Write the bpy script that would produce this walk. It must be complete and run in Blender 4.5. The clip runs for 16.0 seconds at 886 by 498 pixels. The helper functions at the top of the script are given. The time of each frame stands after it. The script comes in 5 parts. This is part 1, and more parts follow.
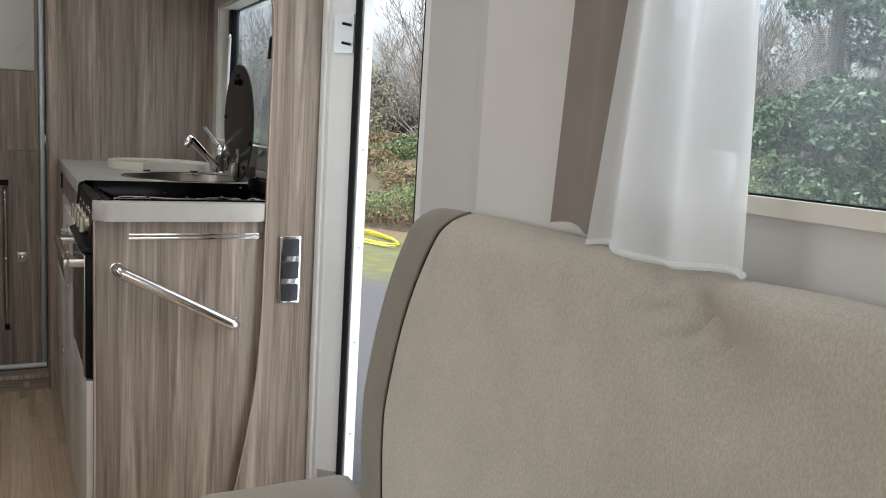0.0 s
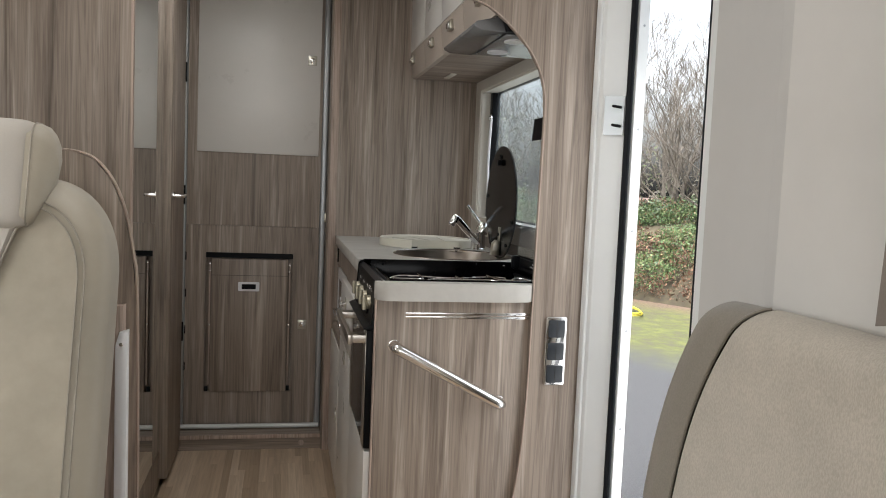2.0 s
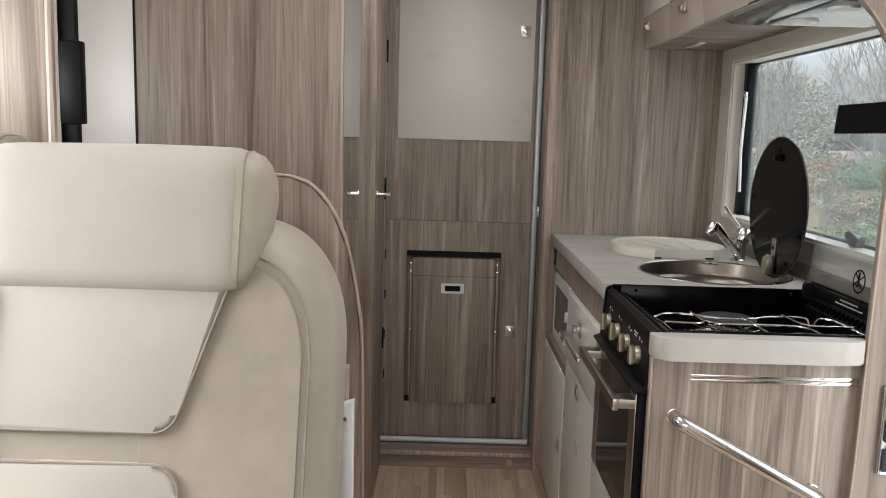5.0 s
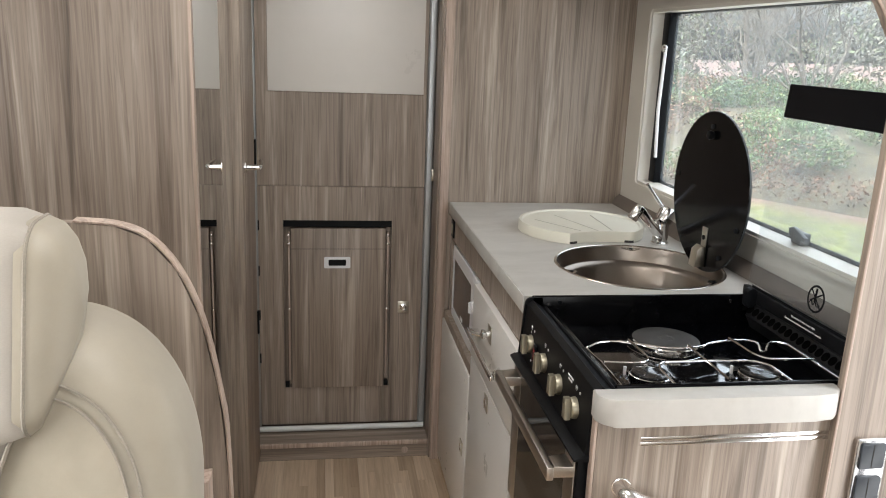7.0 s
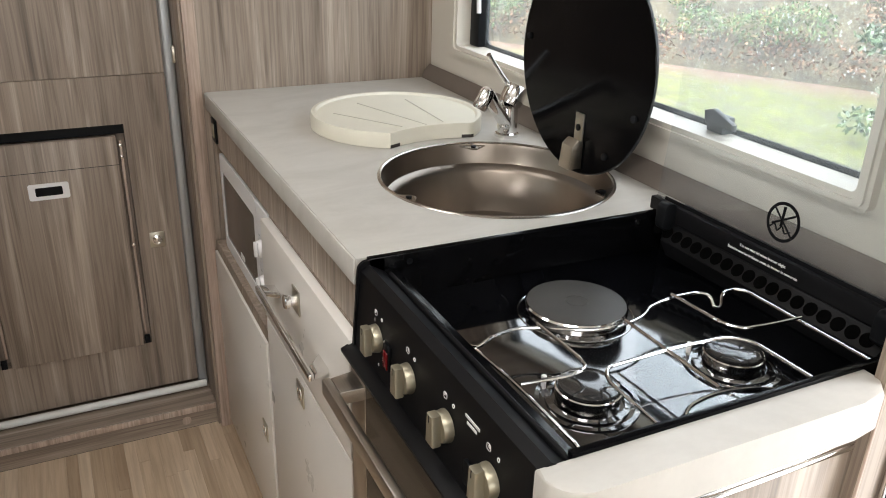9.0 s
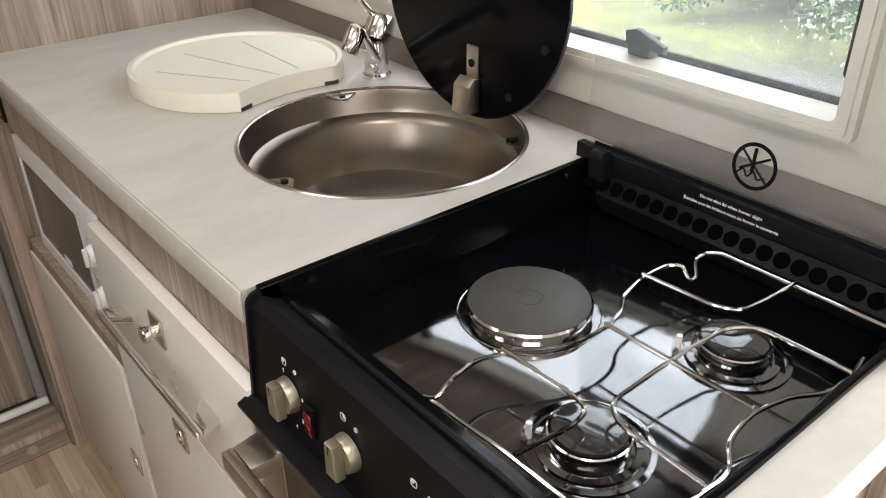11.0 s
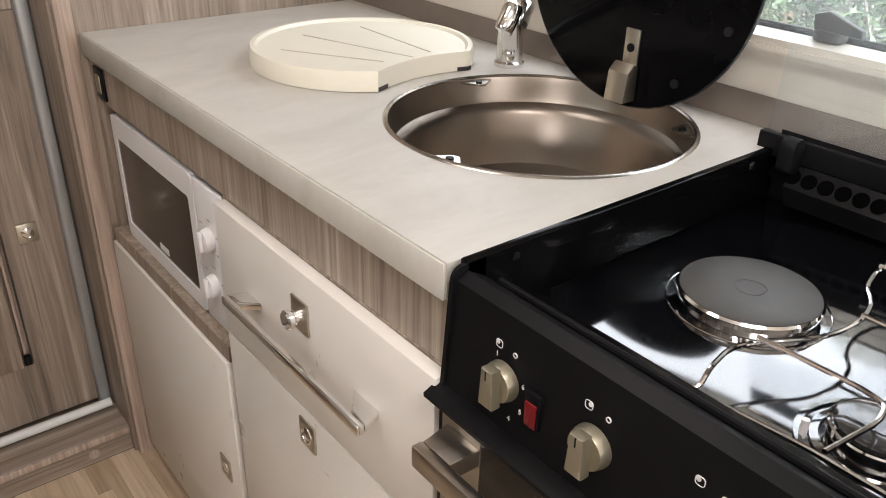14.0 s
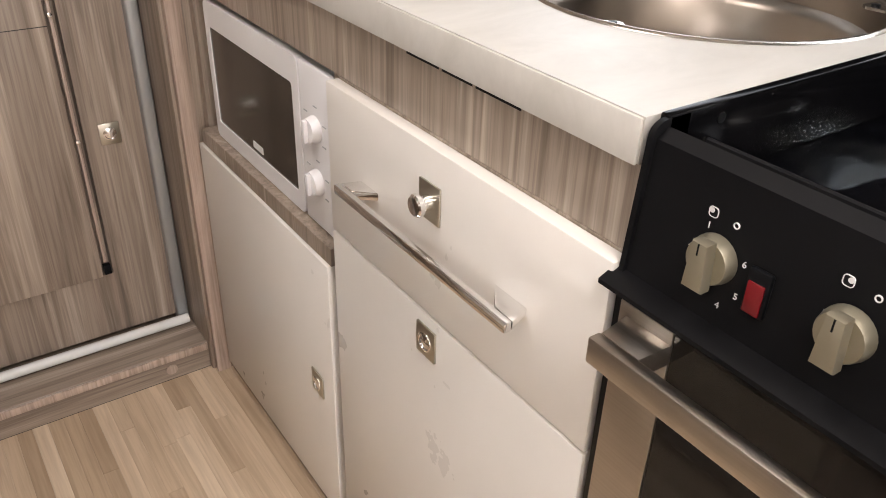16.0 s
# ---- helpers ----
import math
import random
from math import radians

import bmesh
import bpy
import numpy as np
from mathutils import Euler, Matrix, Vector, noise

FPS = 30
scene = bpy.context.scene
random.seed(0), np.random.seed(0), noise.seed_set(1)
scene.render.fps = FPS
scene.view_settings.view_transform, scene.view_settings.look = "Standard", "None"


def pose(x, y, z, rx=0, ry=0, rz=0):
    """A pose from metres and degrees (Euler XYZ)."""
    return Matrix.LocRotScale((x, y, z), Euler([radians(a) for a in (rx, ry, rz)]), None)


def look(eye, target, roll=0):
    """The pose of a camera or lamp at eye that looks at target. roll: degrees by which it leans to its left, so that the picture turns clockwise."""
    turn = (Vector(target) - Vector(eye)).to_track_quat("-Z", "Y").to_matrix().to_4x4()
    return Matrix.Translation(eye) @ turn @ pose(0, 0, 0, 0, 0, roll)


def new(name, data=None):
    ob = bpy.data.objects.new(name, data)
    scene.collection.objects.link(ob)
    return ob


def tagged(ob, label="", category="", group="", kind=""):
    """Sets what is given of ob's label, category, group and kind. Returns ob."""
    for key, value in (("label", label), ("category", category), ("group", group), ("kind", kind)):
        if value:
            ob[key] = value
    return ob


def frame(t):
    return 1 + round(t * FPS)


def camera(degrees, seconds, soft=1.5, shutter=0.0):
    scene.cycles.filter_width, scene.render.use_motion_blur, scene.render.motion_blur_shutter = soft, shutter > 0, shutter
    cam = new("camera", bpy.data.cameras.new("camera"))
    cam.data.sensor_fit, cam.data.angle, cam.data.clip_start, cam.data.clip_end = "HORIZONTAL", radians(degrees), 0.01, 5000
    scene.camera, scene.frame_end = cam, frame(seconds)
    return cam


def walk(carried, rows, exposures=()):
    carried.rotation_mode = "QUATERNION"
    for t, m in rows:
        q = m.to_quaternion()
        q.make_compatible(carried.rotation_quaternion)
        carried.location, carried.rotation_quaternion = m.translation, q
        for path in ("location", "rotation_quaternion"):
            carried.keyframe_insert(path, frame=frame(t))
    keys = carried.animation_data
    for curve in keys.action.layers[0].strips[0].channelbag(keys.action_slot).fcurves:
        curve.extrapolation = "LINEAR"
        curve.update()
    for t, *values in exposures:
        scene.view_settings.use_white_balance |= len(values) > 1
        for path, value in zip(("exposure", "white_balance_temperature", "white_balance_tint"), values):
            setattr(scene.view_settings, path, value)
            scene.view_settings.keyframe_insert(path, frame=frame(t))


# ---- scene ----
cam = camera(57.4, 16.0, soft=1.0)
PATH = [
    (0, (0.039, 0.027, 1.108), (0.975, 1.771, 0.821), 3.5),
    (0.5, (0.033, 0.032, 1.122), (0.875, 1.831, 0.895), 3.1),
    (1, (0.004, 0.044, 1.131), (0.715, 1.904, 0.941), 2.7),
    (1.5, (-0.013, 0.055, 1.136), (0.542, 1.97, 0.968), 2.5),
    (2, (-0.029, 0.069, 1.145), (0.362, 2.024, 0.987), 2.4),
    (2.5, (-0.051, 0.121, 1.144), (0.18, 2.102, 0.995), 2.3),
    (3, (-0.093, 0.188, 1.134), (0.02, 2.179, 0.982), 2.4),
    (3.5, (-0.141, 0.236, 1.126), (-0.115, 2.229, 0.959), 2.3),
    (3.7, (-0.17, 0.27, 1.12), (-0.175, 2.262, 0.942), 2.1),
    (5.8, (-0.199, 0.685, 1.389), (-0.181, 2.653, 1.036), 0.9),
    (6, (-0.184, 0.711, 1.405), (-0.125, 2.676, 1.034), 1.3),
    (6.5, (-0.164, 0.775, 1.407), (0.009, 2.721, 0.98), 1.8),
    (7, (-0.219, 0.939, 1.412), (0.078, 2.855, 0.922), 2.2),
    (7.5, (-0.204, 1.118, 1.387), (0.229, 2.985, 0.815), 2.4),
    (8, (-0.16, 1.293, 1.376), (0.401, 3.098, 0.723), 2.2),
    (8.5, (-0.155, 1.456, 1.355), (0.547, 3.179, 0.621), 2.2),
    (9, (-0.125, 1.593, 1.349), (0.689, 3.234, 0.547), 1.7),
    (9.5, (-0.057, 1.716, 1.345), (0.848, 3.27, 0.468), 0.9),
    (9.7, (-0.04, 1.754, 1.333), (0.897, 3.276, 0.436), 0.9),
    (11.8, (-0.092, 1.919, 1.358), (1.052, 3.203, 0.337), -0.9),
    (12, (-0.097, 1.939, 1.366), (1.054, 3.225, 0.355), -0.7),
    (12.5, (-0.105, 1.976, 1.376), (1.051, 3.28, 0.395), -0.0),
    (13, (-0.122, 1.995, 1.357), (1.024, 3.328, 0.404), 0.8),
    (13.5, (-0.158, 2.001, 1.31), (0.974, 3.359, 0.374), 1.5),
    (14, (-0.19, 2.029, 1.251), (0.923, 3.4, 0.314), 1.5),
    (14.5, (-0.209, 2.079, 1.206), (0.885, 3.454, 0.25), 0.9),
    (15, (-0.216, 2.123, 1.165), (0.858, 3.496, 0.185), 0.5),
    (15.5, (-0.222, 2.14, 1.135), (0.829, 3.51, 0.125), 0.7),
    (16, (-0.23, 2.141, 1.125), (0.76, 3.538, 0.09), 1.8),
]
walk(cam, [(t, look(eye, target, roll)) for t, eye, target, roll in PATH],
     [(0, 1.58, 6150, 8), (2.5, 1.8, 6350, 9), (3.5, 1.85, 6400, 10), (6, 2.33, 6300, 9), (9, 2.8, 6450, 9), (12.5, 2.98, 6700, 13), (14.5, 3.2, 6700, 14), (16, 3.48, 6700, 15)])


# world, sun and exposure
world = bpy.data.worlds.new("sky")
scene.world = world
world.use_nodes = True
wn = world.node_tree
wn.nodes.clear()
sky = wn.nodes.new("ShaderNodeTexSky")
sky.sky_type, sky.sun_disc = "NISHITA", False
sky.sun_elevation, sky.sun_rotation = radians(65), radians(-110)
sky.air_density, sky.dust_density, sky.ozone_density = 1.0, 8.0, 1.0
sky_bg = wn.nodes.new("ShaderNodeBackground")
sky_bg.inputs["Strength"].default_value = 0.15
sky_out = wn.nodes.new("ShaderNodeOutputWorld")
pale = wn.nodes.new("ShaderNodeHueSaturation")      # thin high cloud
pale.inputs["Saturation"].default_value, pale.inputs["Value"].default_value = 0.3, 1.4
wn.links.new(sky.outputs[0], pale.inputs["Color"])
wn.links.new(pale.outputs[0], sky_bg.inputs[0])
wn.links.new(sky_bg.outputs[0], sky_out.inputs[0])
sun_data = bpy.data.lights.new("sun", "SUN")
sun_data.energy, sun_data.angle, sun_data.color = 0.5, radians(20), (1.0, 0.96, 0.9)
sun = new("sun", sun_data)
sun.matrix_world = look((-3.5, -1, 9), (0, 2, 0))


def window_light(name, eye, target, sx, sy, watts, colour=(1.0, 0.98, 0.95)):
    data = bpy.data.lights.new(name, "AREA")
    data.shape, data.size, data.size_y, data.energy, data.color = "RECTANGLE", sx, sy, watts, colour
    ob = new(name, data)
    ob.matrix_world = look(eye, target)
    return ob


window_light("kitchen_window_light", (0.86, 2.79, 1.275), (-1, 2.79, 1.1), 1.12, 0.51, 0.44)
window_light("sofa_window_light", (0.90, 0.15, 1.34), (-1, 0.2, 1.0), 1.1, 0.5, 0.8)
window_light("door_light", (0.98, 1.70, 0.72), (-1, 2.0, 0.6), 0.34, 1.4, 1.3)
window_light("windscreen_light", (-0.2, -1.75, 1.25), (-0.2, 2, 0.9), 1.6, 0.8, 3.8)
window_light("left_window_light", (-1.36, 1.45, 1.27), (0.5, 1.45, 0.9), 1.0, 0.45, 3.7)
window_light("rooflight_glow", (-0.2, 1.6, 2.02), (-0.2, 1.6, 0), 0.5, 0.7, 1.55, (1.0, 0.97, 0.93))
# added fill that brightens the rear aisle, no such source in view
window_light("rear_fill_light", (-0.2, 2.85, 2.02), (-0.2, 2.85, 0), 0.38, 0.38, 0.65, (1.0, 0.96, 0.92))


# ---- materials ----
def material(name, colour, rough=0.5, metal=0.0):
    m = bpy.data.materials.new(name)
    m.use_nodes = True
    b = m.node_tree.nodes["Principled BSDF"]
    b.inputs["Base Color"].default_value = (*colour, 1)
    b.inputs["Roughness"].default_value = rough
    b.inputs["Metallic"].default_value = metal
    return m


def node(m, kind, **values):
    n = m.node_tree.nodes.new(kind)
    for key, value in values.items():
        n.inputs[key].default_value = value
    return n


def wire(m, a, b):
    m.node_tree.links.new(a, b)


def bsdf(m):
    return m.node_tree.nodes["Principled BSDF"]


def place(m, scale, shift=False):
    """World-scale coordinates, stretched by scale; shift moves them for each object."""
    geo = node(m, "ShaderNodeNewGeometry")
    mul = node(m, "ShaderNodeVectorMath")
    mul.operation = "MULTIPLY"
    mul.inputs[1].default_value = scale
    if shift:
        info = node(m, "ShaderNodeObjectInfo")
        mad = node(m, "ShaderNodeVectorMath")
        mad.operation = "MULTIPLY_ADD"
        mad.inputs[1].default_value = (3.7, 9.1, 5.3)
        wire(m, info.outputs["Random"], mad.inputs[0])
        wire(m, geo.outputs["Position"], mad.inputs[2])
        wire(m, mad.outputs[0], mul.inputs[0])
    else:
        wire(m, geo.outputs["Position"], mul.inputs[0])
    return mul.outputs[0]


def noise_of(m, vec, scale, detail=4.0, rough=0.55, distort=0.0):
    n = node(m, "ShaderNodeTexNoise", Scale=scale, Detail=detail, Roughness=rough, Distortion=distort)
    wire(m, vec, n.inputs["Vector"])
    return n.outputs["Fac"]


def ramp(m, fac, stops):
    r = node(m, "ShaderNodeValToRGB")
    e = r.color_ramp.elements
    while len(e) < len(stops):
        e.new(0.5)
    for el, (p, c) in zip(e, stops):
        el.position, el.color = p, (*c, 1)
    wire(m, fac, r.inputs[0])
    return r.outputs[0]


def mix(m, fac, a, b, mode="MIX"):
    x = m.node_tree.nodes.new("ShaderNodeMix")
    x.data_type, x.blend_type = "RGBA", mode
    for sock, val in ((x.inputs[0], fac), (x.inputs[6], a), (x.inputs[7], b)):
        if hasattr(val, "links"):
            wire(m, val, sock)
        else:
            sock.default_value = val if isinstance(val, float) else (*val, 1)
    return x.outputs[2]


def bump(m, height, strength, distance=0.002):
    b = node(m, "ShaderNodeBump", Strength=strength, Distance=distance)
    wire(m, height, b.inputs["Height"])
    wire(m, b.outputs[0], bsdf(m).inputs["Normal"])


def rough_map(m, fac, lo, hi):
    r = node(m, "ShaderNodeMapRange")
    r.inputs["To Min"].default_value, r.inputs["To Max"].default_value = lo, hi
    wire(m, fac, r.inputs["Value"])
    wire(m, r.outputs[0], bsdf(m).inputs["Roughness"])


def wood_material(name, dark, mid, light, axis="z", rough=0.42):
    m = material(name, mid, rough)
    s = {"z": (1, 1, 0.034), "y": (1, 0.034, 1), "x": (0.034, 1, 1)}[axis]
    wide = place(m, s, True)
    fine = place(m, tuple(0.02 if v < 1 else 1 for v in s), True)
    a = noise_of(m, wide, 19, 7, 0.6, 1.3)
    b = noise_of(m, fine, 190, 3, 0.6)
    c = noise_of(m, wide, 62, 4, 0.65, 0.9)
    col = ramp(m, a, [(0.34, dark), (0.45, mid), (0.53, mid), (0.65, light)])
    pore = ramp(m, b, [(0.36, (0.68, 0.66, 0.64)), (0.54, (1.08, 1.08, 1.08))])
    vein = ramp(m, c, [(0.37, (0.58, 0.56, 0.54)), (0.52, (1.06, 1.06, 1.06))])
    col = mix(m, 0.56, col, pore, "MULTIPLY")
    col = mix(m, 0.6, col, vein, "MULTIPLY")
    wire(m, col, bsdf(m).inputs["Base Color"])
    rough_map(m, b, rough - 0.08, rough + 0.1)
    bump(m, b, 0.12, 0.0006)
    return m


WOOD = wood_material("grey_oak_veneer", (0.18, 0.139, 0.109), (0.298, 0.24, 0.194), (0.445, 0.374, 0.312))
# same oak as the veneer, darkened for the shade at the rear
WOOD_SHADED = wood_material("grey_oak_shaded", (0.165, 0.127, 0.1), (0.28, 0.224, 0.18), (0.42, 0.348, 0.288))
WOOD_X = wood_material("grey_oak_across", (0.18, 0.139, 0.109), (0.298, 0.24, 0.194), (0.445, 0.374, 0.312), "x")
EDGE = wood_material("pale_edge_band", (0.36, 0.27, 0.22), (0.45, 0.35, 0.29), (0.52, 0.42, 0.36))


def plain(name, colour, rough, metal=0.0, vary=0.06, scale=6.0, grain=0.0, grain_scale=400.0):
    """A painted or moulded surface with faint blotches and a fine relief."""
    m = material(name, colour, rough, metal)
    v = place(m, (1, 1, 1))
    a = noise_of(m, v, scale, 5, 0.6)
    lo = tuple(c * (1 - vary) for c in colour)
    hi = tuple(min(1, c * (1 + vary)) for c in colour)
    wire(m, ramp(m, a, [(0.3, lo), (0.7, hi)]), bsdf(m).inputs["Base Color"])
    rough_map(m, a, max(0.02, rough - 0.05), rough + 0.07)
    if grain:
        bump(m, noise_of(m, v, grain_scale, 2), grain, 0.0005)
    return m


WHITE = plain("white_gloss_laminate", (0.76, 0.73, 0.69), 0.28, vary=0.02, grain=0.02)
WALL = plain("cream_wallboard", (0.60, 0.58, 0.548), 0.6, vary=0.03, grain=0.1, grain_scale=250)
# the cream wallboard, darkened for the shading on the curved pillar
PILLAR_SHADE = plain("shaded_cream_wallboard", (0.53, 0.515, 0.49), 0.6, vary=0.03, grain=0.1, grain_scale=250)
FRAME_CREAM = plain("cream_window_surround", (0.66, 0.62, 0.55), 0.45, vary=0.02)
WHITE_PLASTIC = plain("white_plastic", (0.78, 0.77, 0.78), 0.35, vary=0.02)
DOOR_WHITE = plain("white_door_frame", (0.72, 0.73, 0.72), 0.4, vary=0.03)
GREY_METAL = plain("grey_jamb_profile", (0.42, 0.44, 0.45), 0.35, 0.6, vary=0.05)
BLACK_ENAMEL = plain("black_enamel", (0.002, 0.0022, 0.003), 0.06, vary=0.2)
BLACK_MATTE = plain("black_coated_steel", (0.007, 0.007, 0.0078), 0.38, vary=0.2, grain=0.05)
BLACK_RUBBER = plain("black_rubber", (0.012, 0.013, 0.015), 0.55, vary=0.2)
BLACK_PLASTIC = plain("black_plastic", (0.006, 0.0065, 0.0075), 0.35, vary=0.2)
BLACK_GLASS = plain("black_glass_lid", (0.0025, 0.0025, 0.003), 0.14, vary=0.2, scale=12)
for dull in (BLACK_MATTE, BLACK_PLASTIC, BLACK_RUBBER, BLACK_GLASS):
    bsdf(dull).inputs["Specular IOR Level"].default_value = 0.09
bsdf(BLACK_ENAMEL).inputs["IOR"].default_value = 2.6
BURNER_CAP = plain("dark_glossy_cap", (0.035, 0.035, 0.036), 0.09, 0.3, vary=0.1)
bsdf(BURNER_CAP).inputs["IOR"].default_value = 2.1
CHROME = plain("chrome", (0.80, 0.79, 0.78), 0.09, 1.0, vary=0.02)
NICKEL = plain("satin_nickel", (0.52, 0.49, 0.42), 0.32, 1.0, vary=0.05)
KNOB = plain("champagne_knob_paint", (0.36, 0.33, 0.25), 0.36, 0.7, vary=0.06, grain=0.05)
BOARD = plain("cream_plastic_board", (0.69, 0.66, 0.56), 0.42, vary=0.03, scale=15, grain=0.06)
HOLE = plain("vent_hole", (0.002, 0.002, 0.002), 0.9, vary=0.1)
bsdf(HOLE).inputs["Specular IOR Level"].default_value = 0.0
RED = plain("red_switch_lens", (0.17, 0.006, 0.01), 0.25, vary=0.1)
MARK = plain("white_print", (0.75, 0.75, 0.75), 0.5, vary=0.02)
DARK_INSIDE = plain("dark_recess", (0.03, 0.026, 0.023), 0.6, vary=0.1)
GROOVE = plain("shaded_board_groove", (0.46, 0.43, 0.35), 0.5, vary=0.05)
UPSTAND = plain("taupe_upstand", (0.16, 0.132, 0.112), 0.5, vary=0.08, scale=20)
HOTPLATE = plain("cast_iron_plate", (0.06, 0.057, 0.054), 0.5, 0.2, vary=0.12, scale=30, grain=0.25, grain_scale=500)
CARD = plain("dark_grey_film", (0.005, 0.005, 0.006), 0.5, vary=0.1)
bsdf(CARD).inputs["Specular IOR Level"].default_value = 0.1
YELLOW = plain("yellow_hose", (0.5, 0.42, 0.03), 0.4, vary=0.1)

STEEL = material("brushed_steel", (0.50, 0.46, 0.42), 0.3, 1.0)
sv = place(STEEL, (1, 0.02, 1), True)
sb = noise_of(STEEL, sv, 500, 2)
wire(STEEL, ramp(STEEL, sb, [(0.3, (0.47, 0.43, 0.385)), (0.7, (0.52, 0.48, 0.435))]), bsdf(STEEL).inputs["Base Color"])
rough_map(STEEL, sb, 0.26, 0.34)
SINK = plain("satin_sink_steel", (0.29, 0.25, 0.215), 0.31, 1.0, vary=0.08, scale=8)
SINK_RIM = plain("polished_sink_rim", (0.50, 0.46, 0.42), 0.22, 1.0, vary=0.03)

WORKTOP = material("pale_stone_laminate", (0.6, 0.58, 0.54), 0.38)
wv = place(WORKTOP, (1, 1.6, 1))
w1 = noise_of(WORKTOP, wv, 5, 8, 0.62, 1.6)
w2 = noise_of(WORKTOP, wv, 60, 4, 0.6)
wc = ramp(WORKTOP, w1, [(0.3, (0.455, 0.435, 0.40)), (0.5, (0.50, 0.48, 0.445)), (0.72, (0.535, 0.515, 0.48))])
wire(WORKTOP, mix(WORKTOP, 0.35, wc, ramp(WORKTOP, w2, [(0.3, (0.9, 0.9, 0.9)), (0.7, (1.04, 1.04, 1.03))]), "MULTIPLY"), bsdf(WORKTOP).inputs["Base Color"])
rough_map(WORKTOP, w2, 0.45, 0.6)


def cloth(name, colour, weave, rough=0.85, ribs=(1, 1, 1), deep=0.35, blotch=0.08, thread=0.86):
    m = material(name, colour, rough)
    v = place(m, (1, 1, 1))
    r = place(m, ribs)
    a = noise_of(m, v, 9, 5, 0.6)
    b = noise_of(m, r, weave, 2)
    lo, hi = tuple(c * (1 - blotch) for c in colour), tuple(c * (1 + blotch) for c in colour)
    col = ramp(m, a, [(0.3, lo), (0.7, hi)])
    yarn = ramp(m, b, [(0.35, (thread,) * 3), (0.65, (1.92 - thread,) * 3)])
    wire(m, mix(m, 0.8, col, yarn, "MULTIPLY"), bsdf(m).inputs["Base Color"])
    bump(m, b, deep, 0.0008)
    bsdf(m).inputs["Sheen Weight"].default_value = 0.15
    return m


BENCH_CLOTH = cloth("taupe_ribbed_cloth", (0.45, 0.405, 0.34), 420, ribs=(1, 1, 0.5), deep=0.35, thread=0.84)
BENCH_SIDE = cloth("brown_taupe_leatherette", (0.225, 0.198, 0.16), 300, 0.6, deep=0.12)
SEAT_CLOTH = cloth("cream_linen_cloth", (0.385, 0.352, 0.31), 800, ribs=(0.4, 1, 1.6), deep=0.1, thread=0.93, blotch=0.03)
SEAT_HIDE = cloth("sand_leatherette", (0.32, 0.283, 0.222), 500, 0.5, deep=0.05, blotch=0.07, thread=0.95)
SEAT_TAUPE = cloth("sand_suedette", (0.31, 0.272, 0.21), 700, 0.75, deep=0.05, blotch=0.14, thread=0.95)
PIPING = cloth("dark_stitch_thread", (0.25, 0.22, 0.18), 500)
CURTAIN = cloth("taupe_curtain_cloth", (0.235, 0.198, 0.17), 600, ribs=(1, 1, 4))
BELT = cloth("black_belt_webbing", (0.004, 0.004, 0.005), 700, 0.7)
bsdf(BELT).inputs["Sheen Weight"].default_value = 0.0
bsdf(BELT).inputs["Specular IOR Level"].default_value = 0.15

SHEER = material("white_voile", (0.92, 0.93, 0.93), 0.8)
sh = node(SHEER, "ShaderNodeBsdfTransparent")
shd = node(SHEER, "ShaderNodeBsdfTranslucent")
shd.inputs["Color"].default_value = (0.92, 0.93, 0.93, 1)
m1 = node(SHEER, "ShaderNodeMixShader", Fac=0.45)
m2 = node(SHEER, "ShaderNodeMixShader", Fac=0.24)
shout = SHEER.node_tree.nodes["Material Output"]
wire(SHEER, bsdf(SHEER).outputs[0], m1.inputs[1])
wire(SHEER, shd.outputs[0], m1.inputs[2])
wire(SHEER, m1.outputs[0], m2.inputs[1])
wire(SHEER, sh.outputs[0], m2.inputs[2])
wire(SHEER, m2.outputs[0], shout.inputs["Surface"])

MIRROR = material("mirror_silver", (0.82, 0.84, 0.83), 0.01, 1.0)


def glass_material(name, tint, opacity, rough=0.02, mist=None):
    """Thin pane: clear film with a mirror-like gloss on top."""
    m = material(name, tint, rough)
    clear = node(m, "ShaderNodeBsdfTransparent")
    clear.inputs["Color"].default_value = (*tint, 1)
    gloss = node(m, "ShaderNodeBsdfGlossy", Roughness=rough)
    lw = node(m, "ShaderNodeLayerWeight", Blend=0.5)
    curve = node(m, "ShaderNodeMath")
    curve.operation = "POWER"
    curve.inputs[1].default_value = 4.0
    wire(m, lw.outputs["Facing"], curve.inputs[0])
    gain = node(m, "ShaderNodeMapRange", **{"To Min": 0.03, "To Max": 0.75})
    wire(m, curve.outputs[0], gain.inputs["Value"])
    a = node(m, "ShaderNodeMixShader")
    wire(m, gain.outputs[0], a.inputs[0])
    wire(m, clear.outputs[0], a.inputs[1])
    wire(m, gloss.outputs[0], a.inputs[2])
    b = node(m, "ShaderNodeMixShader", Fac=opacity)
    wire(m, a.outputs[0], b.inputs[1])
    wire(m, bsdf(m).outputs[0], b.inputs[2])
    last = b
    if mist:
        # fine droplets and breath on the windows; on the hob lid a faint pale veil
        veil = node(m, "ShaderNodeBsdfTranslucent")
        veil.inputs["Color"].default_value = (0.62, 0.70, 0.74, 1)
        v = place(m, (1, 1, 1))
        drops = node(m, "ShaderNodeMapRange", **{"From Min": 0.35, "From Max": 0.7, "To Min": mist[0], "To Max": mist[1]})
        blend = mix(m, 0.5, noise_of(m, v, 170, 3, 0.6), noise_of(m, v, 7, 4, 0.6))
        wire(m, blend, drops.inputs["Value"])
        last = node(m, "ShaderNodeMixShader")
